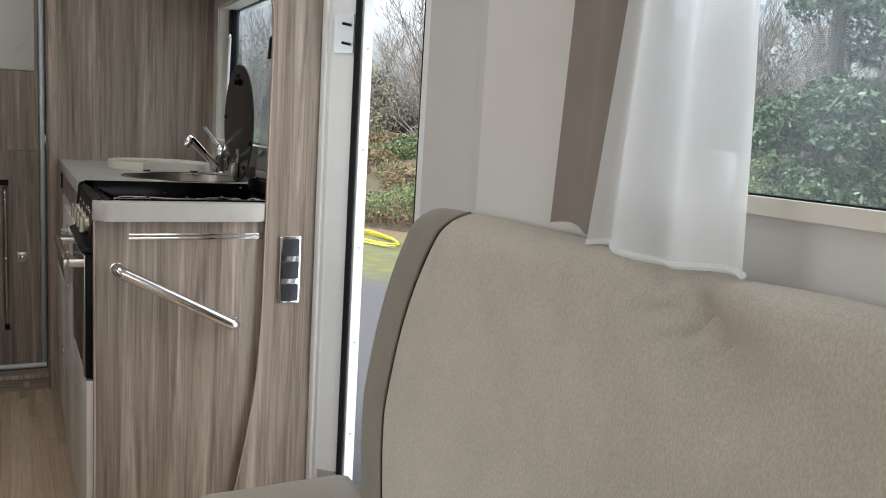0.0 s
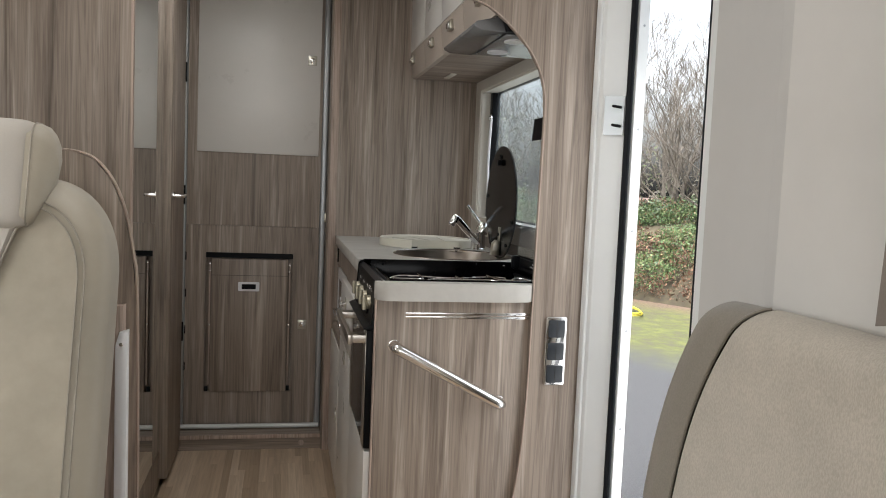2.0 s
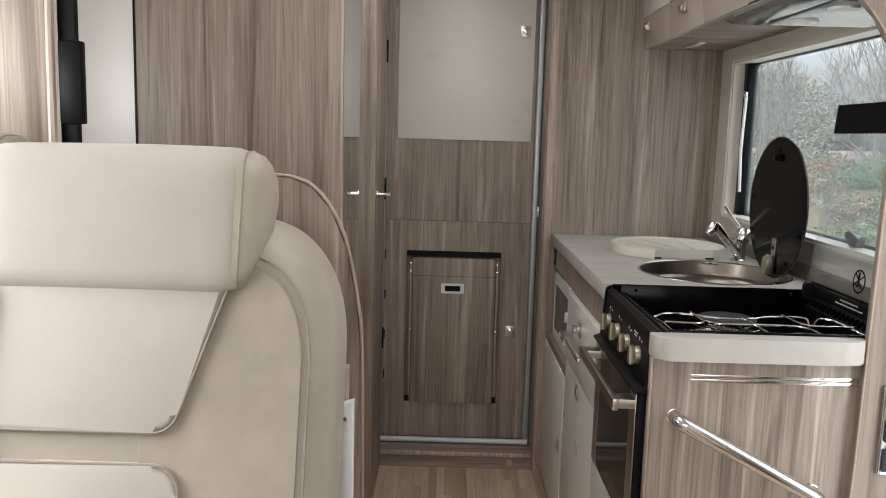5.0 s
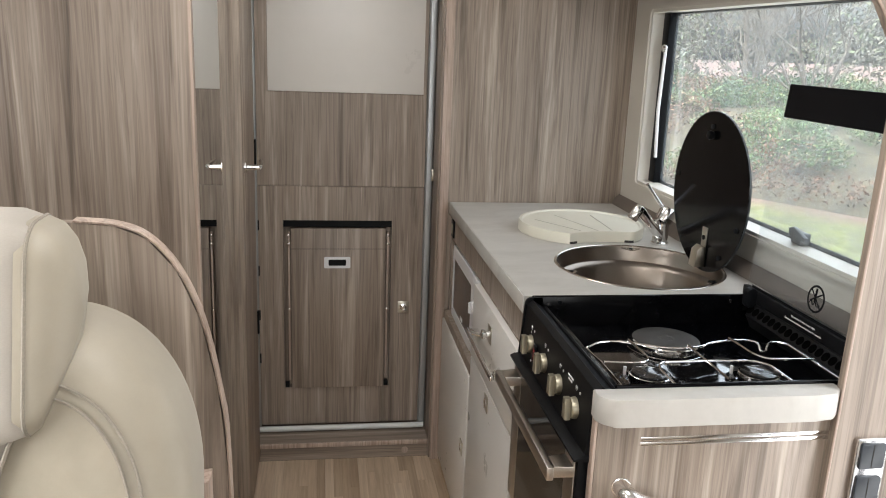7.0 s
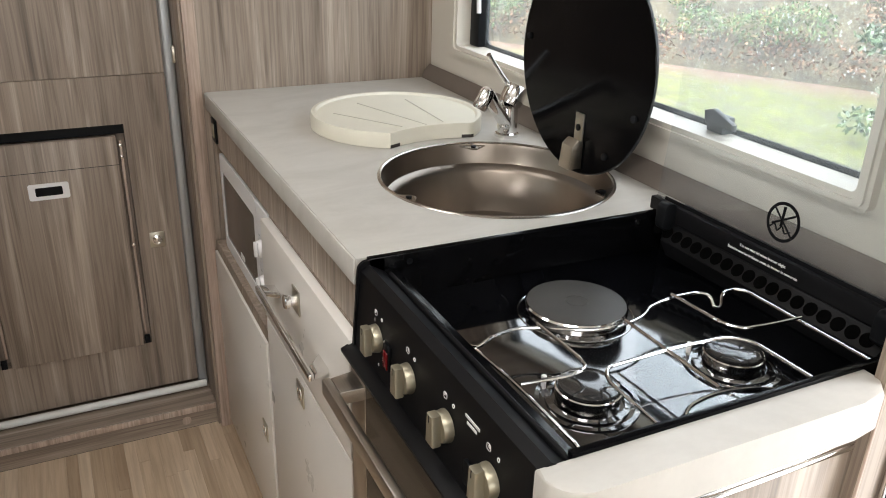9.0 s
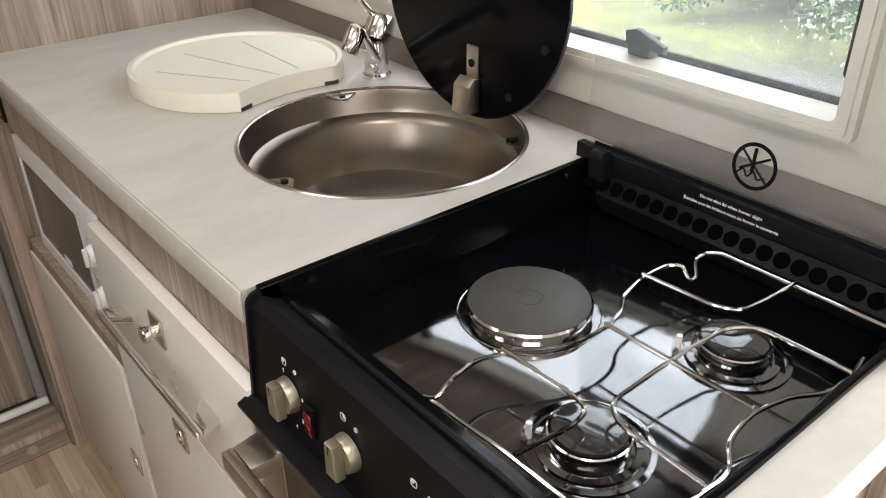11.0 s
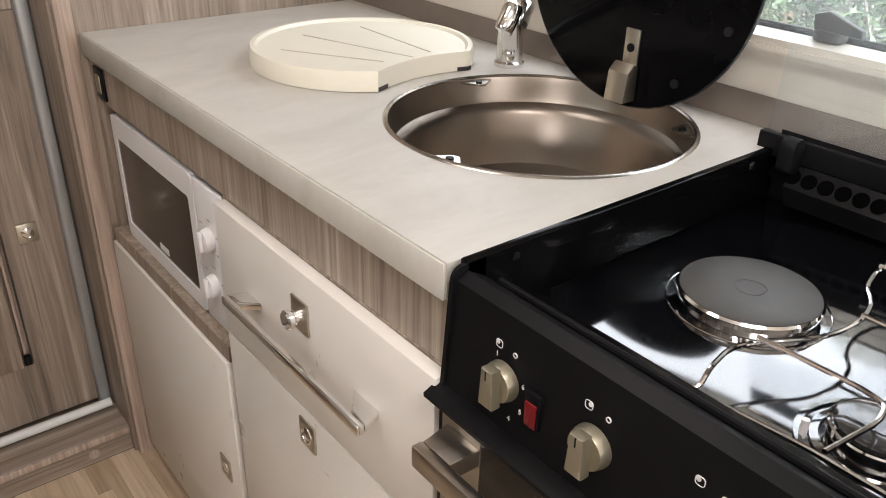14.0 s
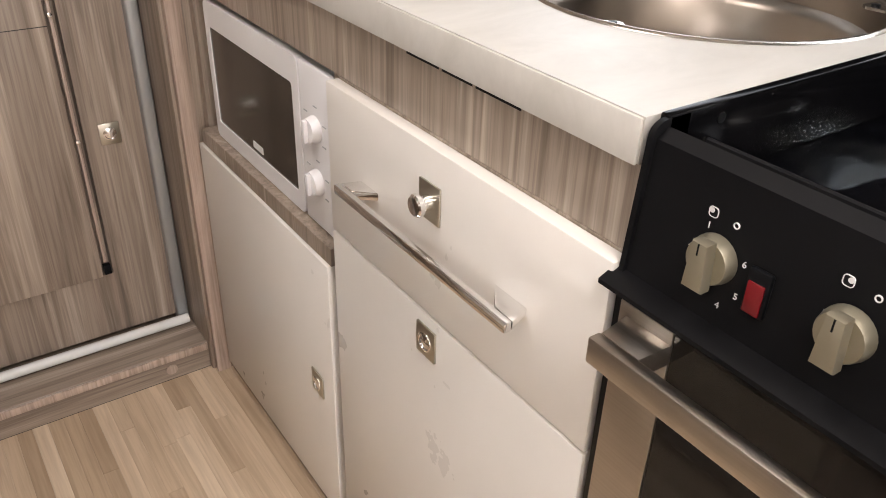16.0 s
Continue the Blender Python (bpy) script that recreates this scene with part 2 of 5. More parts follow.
        wire(m, drops.outputs[0], last.inputs[0])
        wire(m, b.outputs[0], last.inputs[1])
        wire(m, veil.outputs[0], last.inputs[2])
    wire(m, last.outputs[0], m.node_tree.nodes["Material Output"].inputs["Surface"])
    return m


PANE = glass_material("acrylic_window_pane", (0.90, 0.93, 0.94), 0.02, mist=(0.02, 0.09))
LID_GLASS = glass_material("hob_lid_glass", (0.95, 0.965, 0.97), 0.01, mist=(0.005, 0.03))
SMOKED = glass_material("smoked_glass", (0.12, 0.13, 0.14), 0.3)
OVEN_GLASS = glass_material("oven_door_glass", (0.10, 0.095, 0.09), 0.25, 0.05)
bsdf(OVEN_GLASS).inputs["Base Color"].default_value = (0.055, 0.05, 0.045, 1)

FLOOR = material("pale_oak_strip", (0.5, 0.4, 0.29), 0.42)
fi = node(FLOOR, "ShaderNodeObjectInfo")
fb = ramp(FLOOR, fi.outputs["Random"], [(0.0, (0.40, 0.295, 0.20)), (0.35, (0.53, 0.41, 0.29)), (0.7, (0.62, 0.49, 0.36)), (1.0, (0.68, 0.555, 0.42))])
fg = noise_of(FLOOR, place(FLOOR, (1, 0.04, 1), True), 120, 4, 0.6, 0.3)
wire(FLOOR, mix(FLOOR, 0.7, fb, ramp(FLOOR, fg, [(0.35, (0.76, 0.73, 0.70)), (0.62, (1.06, 1.06, 1.06))]), "MULTIPLY"), bsdf(FLOOR).inputs["Base Color"])
rough_map(FLOOR, fg, 0.34, 0.5)


def island_colour(name, stops, rough=0.6, through_light=0.0):
    m = material(name, stops[0][1], rough)
    geo = node(m, "ShaderNodeNewGeometry")
    wire(m, ramp(m, geo.outputs["Random Per Island"], stops), bsdf(m).inputs["Base Color"])
    return m


LEAF_GREEN = island_colour("evergreen_leaf", [(0, (0.016, 0.028, 0.011)), (0.5, (0.036, 0.066, 0.026)), (1, (0.078, 0.115, 0.05))], 0.45)
LEAF_FERN = island_colour("fern_and_bramble_leaf", [(0, (0.028, 0.045, 0.015)), (0.4, (0.07, 0.13, 0.042)), (0.7, (0.125, 0.185, 0.065)), (1, (0.18, 0.095, 0.05))], 0.55)
LEAF_BROWN = island_colour("fallen_bracken", [(0, (0.05, 0.028, 0.018)), (0.5, (0.13, 0.065, 0.04)), (1, (0.22, 0.13, 0.08))], 0.8)
BARK = plain("bark", (0.10, 0.085, 0.068), 0.85, vary=0.4, scale=14, grain=0.4, grain_scale=60)

GROUND = material("tarmac_moss_and_litter", (0.2, 0.2, 0.2), 0.85)
gv = place(GROUND, (1, 1, 1))
sep = node(GROUND, "ShaderNodeSeparateXYZ")
wire(GROUND, gv, sep.inputs[0])
edge = node(GROUND, "ShaderNodeMath")
edge.operation = "MULTIPLY_ADD"
edge.inputs[1].default_value = 0.9
wire(GROUND, noise_of(GROUND, gv, 1.4, 5), edge.inputs[0])
# distance out from the vehicle, across a line that leans a little from it
lean = node(GROUND, "ShaderNodeVectorMath")
lean.operation = "DOT_PRODUCT"
lean.inputs[1].default_value = (0.86, 0.51, 0)
wire(GROUND, gv, lean.inputs[0])
wire(GROUND, lean.outputs["Value"], edge.inputs[2])
tar = ramp(GROUND, noise_of(GROUND, gv, 90, 3), [(0.3, (0.028, 0.028, 0.03)), (0.7, (0.056, 0.056, 0.058))])
moss = ramp(GROUND, noise_of(GROUND, gv, 6, 5), [(0.3, (0.055, 0.05, 0.032)), (0.5, (0.066, 0.07, 0.02)), (0.7, (0.105, 0.112, 0.022))])
litter = ramp(GROUND, noise_of(GROUND, gv, 25, 4), [(0.3, (0.04, 0.024, 0.018)), (0.5, (0.105, 0.06, 0.047)), (0.7, (0.17, 0.11, 0.085))])
f1 = node(GROUND, "ShaderNodeMapRange", **{"From Min": 7.4, "From Max": 8.5})
f2 = node(GROUND, "ShaderNodeMapRange", **{"From Min": 10.8, "From Max": 11.6})
wire(GROUND, edge.outputs[0], f1.inputs["Value"])
wire(GROUND, edge.outputs[0], f2.inputs["Value"])
wire(GROUND, mix(GROUND, f2.outputs[0], mix(GROUND, f1.outputs[0], tar, moss), litter), bsdf(GROUND).inputs["Base Color"])
bump(GROUND, noise_of(GROUND, gv, 60, 4), 0.4, 0.02)


# ---- helpers for shapes ----
def link_mesh(name, bm, mat, smooth=True):
    bmesh.ops.recalc_face_normals(bm, faces=bm.faces)
    me = bpy.data.meshes.new(name)
    bm.to_mesh(me)
    bm.free()
    me.materials.append(mat)
    if smooth:
        me.polygons.foreach_set("use_smooth", [True] * len(me.polygons))
        me.set_sharp_from_angle(angle=radians(38))
    return new(name, me)


def thing(name, base, label, category, group="", kind=""):
    ob = new(name)
    ob.empty_display_size = 0.05
    ob.location = base
    bpy.context.view_layer.update()
    return tagged(ob, label, category, group, kind)


def part(name, bm, mat, parent, label="", smooth=True):
    ob = link_mesh(name, bm, mat, smooth)
    ob.parent = parent
    if parent.parent is None:
        ob.matrix_parent_inverse = Matrix.Translation(-parent.location)
    return tagged(ob, label)


def solo(name, bm, mat, label, category, kind="", group="", smooth=True):
    return tagged(link_mesh(name, bm, mat, smooth), label, category, group, kind)


def box(x0, x1, y0, y1, z0, z1, bevel=0.0, seg=2, bm=None):
    out = bm or bmesh.new()
    r = bmesh.ops.create_cube(out, size=1)
    for v in r["verts"]:
        v.co = Vector(((x0 + x1) / 2 + v.co.x * (x1 - x0), (y0 + y1) / 2 + v.co.y * (y1 - y0), (z0 + z1) / 2 + v.co.z * (z1 - z0)))
    if bevel:
        es = list({e for v in r["verts"] for e in v.link_edges})
        bmesh.ops.bevel(out, geom=es, offset=bevel, segments=seg, affect="EDGES", profile=0.5)
    return out


def prism(points, axis, a, b, bevel=0.0, seg=2, bm=None):
    """A flat outline pushed along an axis from a to b. Points are the other two coordinates in x, y, z order."""
    out = bm or bmesh.new()
    def co(p, w):
        return {"x": (w, p[0], p[1]), "y": (p[0], w, p[1]), "z": (p[0], p[1], w)}[axis]
    lo = [out.verts.new(co(p, a)) for p in points]
    hi = [out.verts.new(co(p, b)) for p in points]
    n = len(points)
    faces = [out.faces.new(lo), out.faces.new(hi[::-1])]
    for i in range(n):
        faces.append(out.faces.new((lo[i], lo[(i + 1) % n], hi[(i + 1) % n], hi[i])))
    if bevel:
        es = [e for e in set(faces[0].edges) | set(faces[1].edges)]
        bmesh.ops.bevel(out, geom=es, offset=bevel, segments=seg, affect="EDGES", profile=0.5)
    return out


def arc(cx, cy, r, a0, a1, n=8, ry=None):
    return [(cx + r * math.cos(radians(a0 + (a1 - a0) * i / n)), cy + (ry or r) * math.sin(radians(a0 + (a1 - a0) * i / n))) for i in range(n + 1)]


def rounded(x0, x1, y0, y1, r, n=6):
    return arc(x1 - r, y1 - r, r, 0, 90, n) + arc(x0 + r, y1 - r, r, 90, 180, n) + arc(x0 + r, y0 + r, r, 180, 270, n) + arc(x1 - r, y0 + r, r, 270, 360, n)


def ring(outer, inner, axis, a, b):
    """A frame: an outline with a hole of as many points, pushed along an axis."""
    out = bmesh.new()
    def co(p, w):
        return {"x": (w, p[0], p[1]), "y": (p[0], w, p[1]), "z": (p[0], p[1], w)}[axis]
    sets = [[out.verts.new(co(p, w)) for p in pts] for pts, w in ((outer, a), (outer, b), (inner, b), (inner, a))]
    n = len(outer)
    for k in range(4):
        p, q = sets[k], sets[(k + 1) % 4]
        for i in range(n):
            out.faces.new((p[i], p[(i + 1) % n], q[(i + 1) % n], q[i]))
    return out


def tube(points, r, seg=8, bm=None, closed=False):
    out = bm or bmesh.new()
    pts = [Vector(p) for p in points]
    n = len(pts)
    rows, side = [], None
    for i, p in enumerate(pts):
        a = pts[i - 1] if (i > 0 or closed) else p
        b = pts[(i + 1) % n] if (i < n - 1 or closed) else p
        d = (b - a).normalized()
        if side is None:
            side = d.orthogonal().normalized()
        side = (side - d * side.dot(d)).normalized()
        up = d.cross(side)
        rr = r[i] if isinstance(r, (list, tuple)) else r
        rows.append([out.verts.new(p + side * rr * math.cos(2 * math.pi * k / seg) + up * rr * math.sin(2 * math.pi * k / seg)) for k in range(seg)])
    for i in range(n if closed else n - 1):
        p, q = rows[i], rows[(i + 1) % n]
        for k in range(seg):
            out.faces.new((p[k], p[(k + 1) % seg], q[(k + 1) % seg], q[k]))
    if not closed:
        out.faces.new(rows[0][::-1])
        out.faces.new(rows[-1])
    return out


def smooth_path(points, n=6):
    """Points along a soft curve through the given ones."""
    p = [Vector(q) for q in points]
    p = [2 * p[0] - p[1]] + p + [2 * p[-1] - p[-2]]
    out = []
    for i in range(1, len(p) - 2):
        for k in range(n):
            t = k / n
            a, b, c, d = p[i - 1], p[i], p[i + 1], p[i + 2]
            out.append(0.5 * (2 * b + (c - a) * t + (2 * a - 5 * b + 4 * c - d) * t * t + (3 * b - a - 3 * c + d) * t ** 3))
    return out + [p[-2]]


def bent(points, r, n=4):
    """Straight runs with rounded corners."""
    p = [Vector(q) for q in points]
    out = [p[0]]
    for i in range(1, len(p) - 1):
        a, b = (p[i - 1] - p[i]), (p[i + 1] - p[i])
        k = min(r, a.length * 0.45, b.length * 0.45)
        s, e = p[i] + a.normalized() * k, p[i] + b.normalized() * k
        for j in range(n + 1):
            t = j / n
            out.append((1 - t) ** 2 * s + 2 * t * (1 - t) * p[i] + t * t * e)
    return out + [p[-1]]


def lathe(profile, centre, seg=40, m=None, bm=None):
    """Turn (radius, height) pairs round a vertical axis at centre; m turns the result first."""
    out = bm or bmesh.new()
    c = Vector(centre)
    rows = []
    for r, h in profile:
        if r < 1e-6:
            rows.append([Vector((0, 0, h))])
        else:
            rows.append([Vector((r * math.cos(2 * math.pi * k / seg), r * math.sin(2 * math.pi * k / seg), h)) for k in range(seg)])
    vs = [[out.verts.new(c + (m @ q if m else q)) for q in row] for row in rows]
    for a, b in zip(vs, vs[1:]):
        for k in range(seg):
            if len(a) == 1 and len(b) > 1:
                out.faces.new((a[0], b[k], b[(k + 1) % seg]))
            elif len(b) == 1 and len(a) > 1:
                out.faces.new((a[k], a[(k + 1) % seg], b[0]))
            elif len(a) > 1:
                out.faces.new((a[k], a[(k + 1) % seg], b[(k + 1) % seg], b[k]))
    return out


TURN_X = Matrix.Rotation(radians(-90), 3, "Y")      # axis z now points to -x
TURN_Y = Matrix.Rotation(radians(90), 3, "X")       # axis z now points to -y


def cushion(x0, x1, y0, y1, z0, z1, r, seg=4, puff=0.0, cuts=8):
    """A soft block: rounded edges, and faces that swell a little."""
    bm = box(x0, x1, y0, y1, z0, z1)
    bmesh.ops.subdivide_edges(bm, edges=bm.edges[:], cuts=cuts, use_grid_fill=True)
    c = Vector(((x0 + x1) / 2, (y0 + y1) / 2, (z0 + z1) / 2))
    h = Vector(((x1 - x0) / 2, (y1 - y0) / 2, (z1 - z0) / 2))
    for v in bm.verts:
        d = v.co - c
        q = Vector([max(-h[i] + r, min(h[i] - r, d[i])) for i in range(3)])
        e = d - q
        if e.length > 1e-6:
            e = e.normalized() * r
        u = [min(1, abs(d[i]) / h[i]) for i in range(3)]
        swell = Vector([puff * (1 if d[i] > 0 else -1) * (1 - max(u[j] for j in range(3) if j != i) ** 2) if u[i] > 0.99 else 0 for i in range(3)])
        wob = noise.noise(v.co * 7) * puff * 0.5
        v.co = c + q + e + swell + (e.normalized() * wob if e.length > 1e-6 else Vector())
    return bm


def text_mesh(name, words, size, m, mat, parent):
    cu = bpy.data.curves.new(name, "FONT")
    cu.body, cu.size, cu.extrude, cu.align_x = words, size, 0.0003, "CENTER"
    tmp = new(name + "_curve", cu)
    bpy.context.view_layer.update()
    me = bpy.data.meshes.new_from_object(tmp.evaluated_get(bpy.context.evaluated_depsgraph_get()))
    bpy.data.objects.remove(tmp)
    me.transform(m)
    me.materials.clear()
    me.materials.append(mat)
    ob = new(name, me)
    ob.parent = parent
    ob.matrix_parent_inverse = Matrix.Translation(-parent.location)
    return ob


FZ = -0.02      # the floor
CEIL = 1.98

# ---- the shell ----
floor = solo("floor", box(-1.34, 0.86, -1.7, 3.75, FZ - 0.06, FZ - 0.006), DARK_INSIDE, "base of pale oak strip floor", "floor", "structure", smooth=False)
def ceiling_piece(y0, y1, hx0, hx1, hy0, hy1):
    o = [(-1.34, y0), (0.86, y0), (0.86, y1), (-1.34, y1)]
    i = [(hx0, hy0), (hx1, hy0), (hx1, hy1), (hx0, hy1)]
    solo("ceiling", ring(o, i, "z", CEIL, CEIL + 0.05), WALL, "cream ceiling board with a rooflight opening", "ceiling", "structure", smooth=False)
    solo("rooflight", box(hx0 - 0.02, hx1 + 0.02, hy0 - 0.02, hy1 + 0.02, CEIL + 0.051, CEIL + 0.07), WHITE_PLASTIC, "closed white rooflight dome, assumed in the unseen ceiling", "rooflight", "structure")


ceiling_piece(-1.7, 2.3, -0.46, 0.06, 1.24, 1.96)
# rear opening and dome are added, out of view, around the fill lamp
ceiling_piece(2.3, 3.75, -0.40, 0.0, 2.65, 3.05)


def wall_with_hole(name, x0, x1, y0, y1, hy0, hy1, hz0, hz1, mat, label):
    o = [(y0, FZ - 0.05), (y1, FZ - 0.05), (y1, CEIL), (y0, CEIL)]
    i = [(hy0, hz0), (hy1, hz0), (hy1, hz1), (hy0, hz1)]
    return solo(name, ring(o, i, "x", x0, x1), mat, label, "wall", "structure", smooth=False)


wall_with_hole("wall_kitchen", 0.78, 0.83, 2.03, 3.52, 2.217, 3.358, 1.011, 1.538, FRAME_CREAM, "cream kitchen side wall with a window opening")
wall_with_hole("wall_sofa", 0.72, 0.80, -1.7, 1.19, -0.45, 0.86, 1.052, 1.60, WALL, "cream wall board behind the sofa with a window opening")
wall_with_hole("wall_left", -1.34, -1.29, -1.7, 3.75, 0.9, 1.95, 1.0, 1.5, WALL, "cream left side wall with a window opening")
bend = [(0.72, 1.19)] + [(0.72 + 0.01 * (i / 6) ** 2 + 0.011 * i / 6, 1.19 + 0.06 * i / 6) for i in range(1, 7)] + [(0.788, 1.535), (0.84, 1.535), (0.84, 1.19)]
solo("wall_door_pillar", prism(bend, "z", FZ - 0.05, CEIL), PILLAR_SHADE, "cream curved wall board beside the entrance door", "wall", "structure")
solo("wall_front", ring([(-1.34, FZ - 0.05), (0.84, FZ - 0.05), (0.84, CEIL), (-1.34, CEIL)], [(-1.0, 0.85), (0.6, 0.85), (0.6, 1.65), (-1.0, 1.65)], "y", -1.70, -1.65), WALL, "plain cream front wall with a windscreen opening", "wall", "structure", smooth=False)
solo("wall_rear", box(-1.34, 0.84, 3.72, 3.77, FZ - 0.05, CEIL), WOOD_SHADED, "grey oak rear wall", "wall", "structure", smooth=False)
solo("wall_kitchen_end", box(0.19, 0.84, 3.522, 3.54, FZ, CEIL), WOOD, "grey oak veneer panel at the end of the worktop", "wall", "structure", smooth=False)
solo("wall_wardrobe_front", box(-0.955, -0.4575, 2.53, 2.55, FZ, CEIL), WOOD, "grey oak veneer wardrobe side panel", "wall", "structure", smooth=False)
solo("wall_wardrobe_white", box(-1.288, -0.959, 2.53, 2.548, FZ, CEIL), WHITE, "white panel beside the wardrobe", "wall", "structure", smooth=False)
solo("trim_wardrobe", box(-0.959, -0.955, 2.525, 2.55, FZ, CEIL), BLACK_PLASTIC, "thin black joint strip", "trim", "structure", smooth=False)
solo("trim_wardrobe_edge", box(-0.462, -0.4555, 2.5285, 2.552, FZ, CEIL), EDGE, "pale oak edge band of the wardrobe panel", "trim", "structure", smooth=False)
solo("wall_aisle", box(-0.50, -0.462, 2.552, 3.72, FZ, CEIL), WOOD, "grey oak panel along the aisle", "wall", "structure", smooth=False)

# tall mirror and the flush door beside it
mirror = thing("wall_mirror", (-0.46, 2.85, FZ), "tall frameless mirror on the aisle wall", "mirror")
part("mirror_glass", box(-0.4618, -0.457, 2.56, 3.165, 0.12, CEIL - 0.02), MIRROR, mirror, smooth=False)
side_door = thing("door_1", (-0.445, 3.35, FZ), "closed grey oak washroom door in the aisle wall", "door", kind="structure")
part("door_leaf", box(-0.4615, -0.43, 3.168, 3.56, FZ + 0.02, CEIL - 0.01, 0.002), WOOD, side_door)
for hz in (0.45, 1.02, 1.52):
    part("hinge", box(-0.431, -0.424, 3.548, 3.563, hz, hz + 0.08, 0.002), BLACK_PLASTIC, side_door)
lever = part("door_handle", lathe([(0, 0), (0.017, 0), (0.017, 0.006), (0.008, 0.008), (0.008, 0.03), (0, 0.03)], (-0.43, 3.21, 1.063), 16, Matrix.Rotation(radians(90), 3, "Y")), CHROME, side_door, "chrome lever handle")
part("lever", tube(bent([(-0.403, 3.21, 1.063), (-0.386, 3.21, 1.063), (-0.384, 3.225, 1.064), (-0.392, 3.31, 1.066)], 0.01), 0.0065, 8), CHROME, lever)

# ---- rear door with its flap ----
DY = 3.672
solo("step", prism([(3.55, FZ), (3.55, 0.037), (3.556, 0.043), (3.72, 0.043), (3.72, FZ)], "x", -0.46, 0.19), WOOD_X, "low grey oak step in front of the rear door", "step", "structure")
solo("trim_step_nosing", box(-0.46, 0.1555, 3.544, 3.5495, 0.028, 0.045, 0.0015), EDGE, "pale edge strip along the step", "trim", "structure")
cap = solo("step_screw_cap", lathe([(0.012, 0), (0.012, 0.002), (0, 0.003)], (0.075, 3.5498, 0.005), 16, TURN_Y), EDGE, "round pale cover cap on the step", "cover cap")
for nm, xa, xb in (("trim_jamb_left", -0.46, -0.432), ("trim_jamb_right", 0.131, 0.156)):
    bm = box(xa, xb, DY - 0.022, DY + 0.02, 0.044, CEIL, 0.006, 3)
    solo(nm, bm, GREY_METAL, "grey aluminium door jamb profile", "door frame", "structure")
solo("trim_post", box(0.157, 0.189, 3.534, 3.70, FZ, CEIL, 0.002), WOOD, "grey oak door post", "post", "structure")
solo("trim_post_edge", box(0.163, 0.192, 3.518, 3.5335, FZ, CEIL, 0.0015), EDGE, "pale oak edge of the door post", "trim", "structure")
solo("door_sill", tube([(-0.44, DY - 0.03, 0.055), (0.15, DY - 0.03, 0.055)], 0.0105, 10), DOOR_WHITE, "white round sill strip under the rear door", "sill", "structure")
door = thing("door_2", (-0.15, DY, 0.05), "closed grey oak rear door with a white upper panel", "door", kind="structure")
# leaf around the flap recess
part("upper_leaf", box(-0.4315, 0.1305, DY, DY + 0.025, 0.9326, CEIL - 0.01, 0.0006), WOOD_SHADED, door, smooth=False)
ro = [(-0.4315, 0.06), (0.1305, 0.06), (0.1305, 0.932), (-0.4315, 0.932)]
ri = [(-0.348, 0.204), (0.022, 0.204), (0.022, 0.815), (-0.348, 0.815)]
part("lower_leaf", ring(ro, ri, "y", DY - 0.006, DY + 0.025), WOOD_SHADED, door, smooth=False)
part("recess_back", box(-0.36, 0.034, DY + 0.026, DY + 0.03, 0.19, 0.83), WOOD_SHADED, door, smooth=False)
part("recess_top", box(-0.3475, 0.0215, DY - 0.004, DY + 0.0255, 0.792, 0.8145), BLACK_PLASTIC, door, "black gap over the flap", smooth=False)
part("white_panel", box(-0.392, 0.118, DY - 0.006, DY - 0.0005, 1.246, CEIL - 0.02, 0.001), WHITE, door, "satin white upper panel")
for hz in (0.30, 0.46, 0.62, 0.78):
    part("hinge", box(-0.4335, -0.4275, DY - 0.011, DY - 0.002, hz, hz + 0.035, 0.001), BLACK_PLASTIC, door)
flap = thing("flap_table", (-0.16, DY, 0.204), "folded grey oak flap hung in the rear door", "flap")
part("flap_board", box(-0.322, 0.0, DY - 0.016, DY + 0.004, 0.205, 0.788, 0.002), WOOD_SHADED, flap)
part("flap_seam", box(-0.322, 0.0, DY - 0.0168, DY - 0.0155, 0.7165, 0.7178), DARK_INSIDE, flap, smooth=False)
for xa in (-0.332, 0.006):
    part("slide_rail", box(xa, xa + 0.006, DY - 0.012, DY - 0.002, 0.235, 0.775, 0.001), EDGE, flap, "thin pale slide rail")
for xa in (-0.330, 0.008):
    for hz in (0.765, 0.735, 0.5):
        part("rail_screw", lathe([(0.004, 0), (0.004, 0.0015), (0, 0.0025)], (xa, DY - 0.014, hz), 10, TURN_Y), CHROME, flap)
for xa in (-0.345, 0.004):
    part("corner_stop", box(xa, xa + 0.014, DY - 0.014, DY - 0.001, 0.207, 0.228, 0.001), BLACK_PLASTIC, flap)
pull = part("recessed_pull", ring(rounded(-0.21, -0.12, 0.649, 0.689, 0.005, 3), rounded(-0.195, -0.135, 0.658, 0.680, 0.003, 3), "y", DY - 0.0195, DY - 0.0158), WHITE_PLASTIC, flap, "white recessed finger pull")
part("pull_cup", box(-0.196, -0.134, DY - 0.0175, DY - 0.0162, 0.657, 0.681), BLACK_PLASTIC, pull, smooth=False)


def push_lock(name, x, y, z, facing, parent=None):
    """A square nickel plate with a round push button. facing: 'y' towards the cab, 'x' towards the aisle."""
    lk = thing(name, (x, y, z), "square nickel push lock", "lock", "push locks") if parent is None else None
    rot = TURN_Y if facing == "y" else TURN_X
    s = 0.021
    def plate(a, h, d0, d1):
        return box(x - a, x + a, y - d1, y - d0, z - h, z + h, 0.001) if facing == "y" else box(x - d1, x - d0, y - a, y + a, z - h, z + h, 0.001)
    p = part("lock_plate", plate(0.019, s, 0.0, 0.003), NICKEL, lk or parent, "square nickel lock plate")
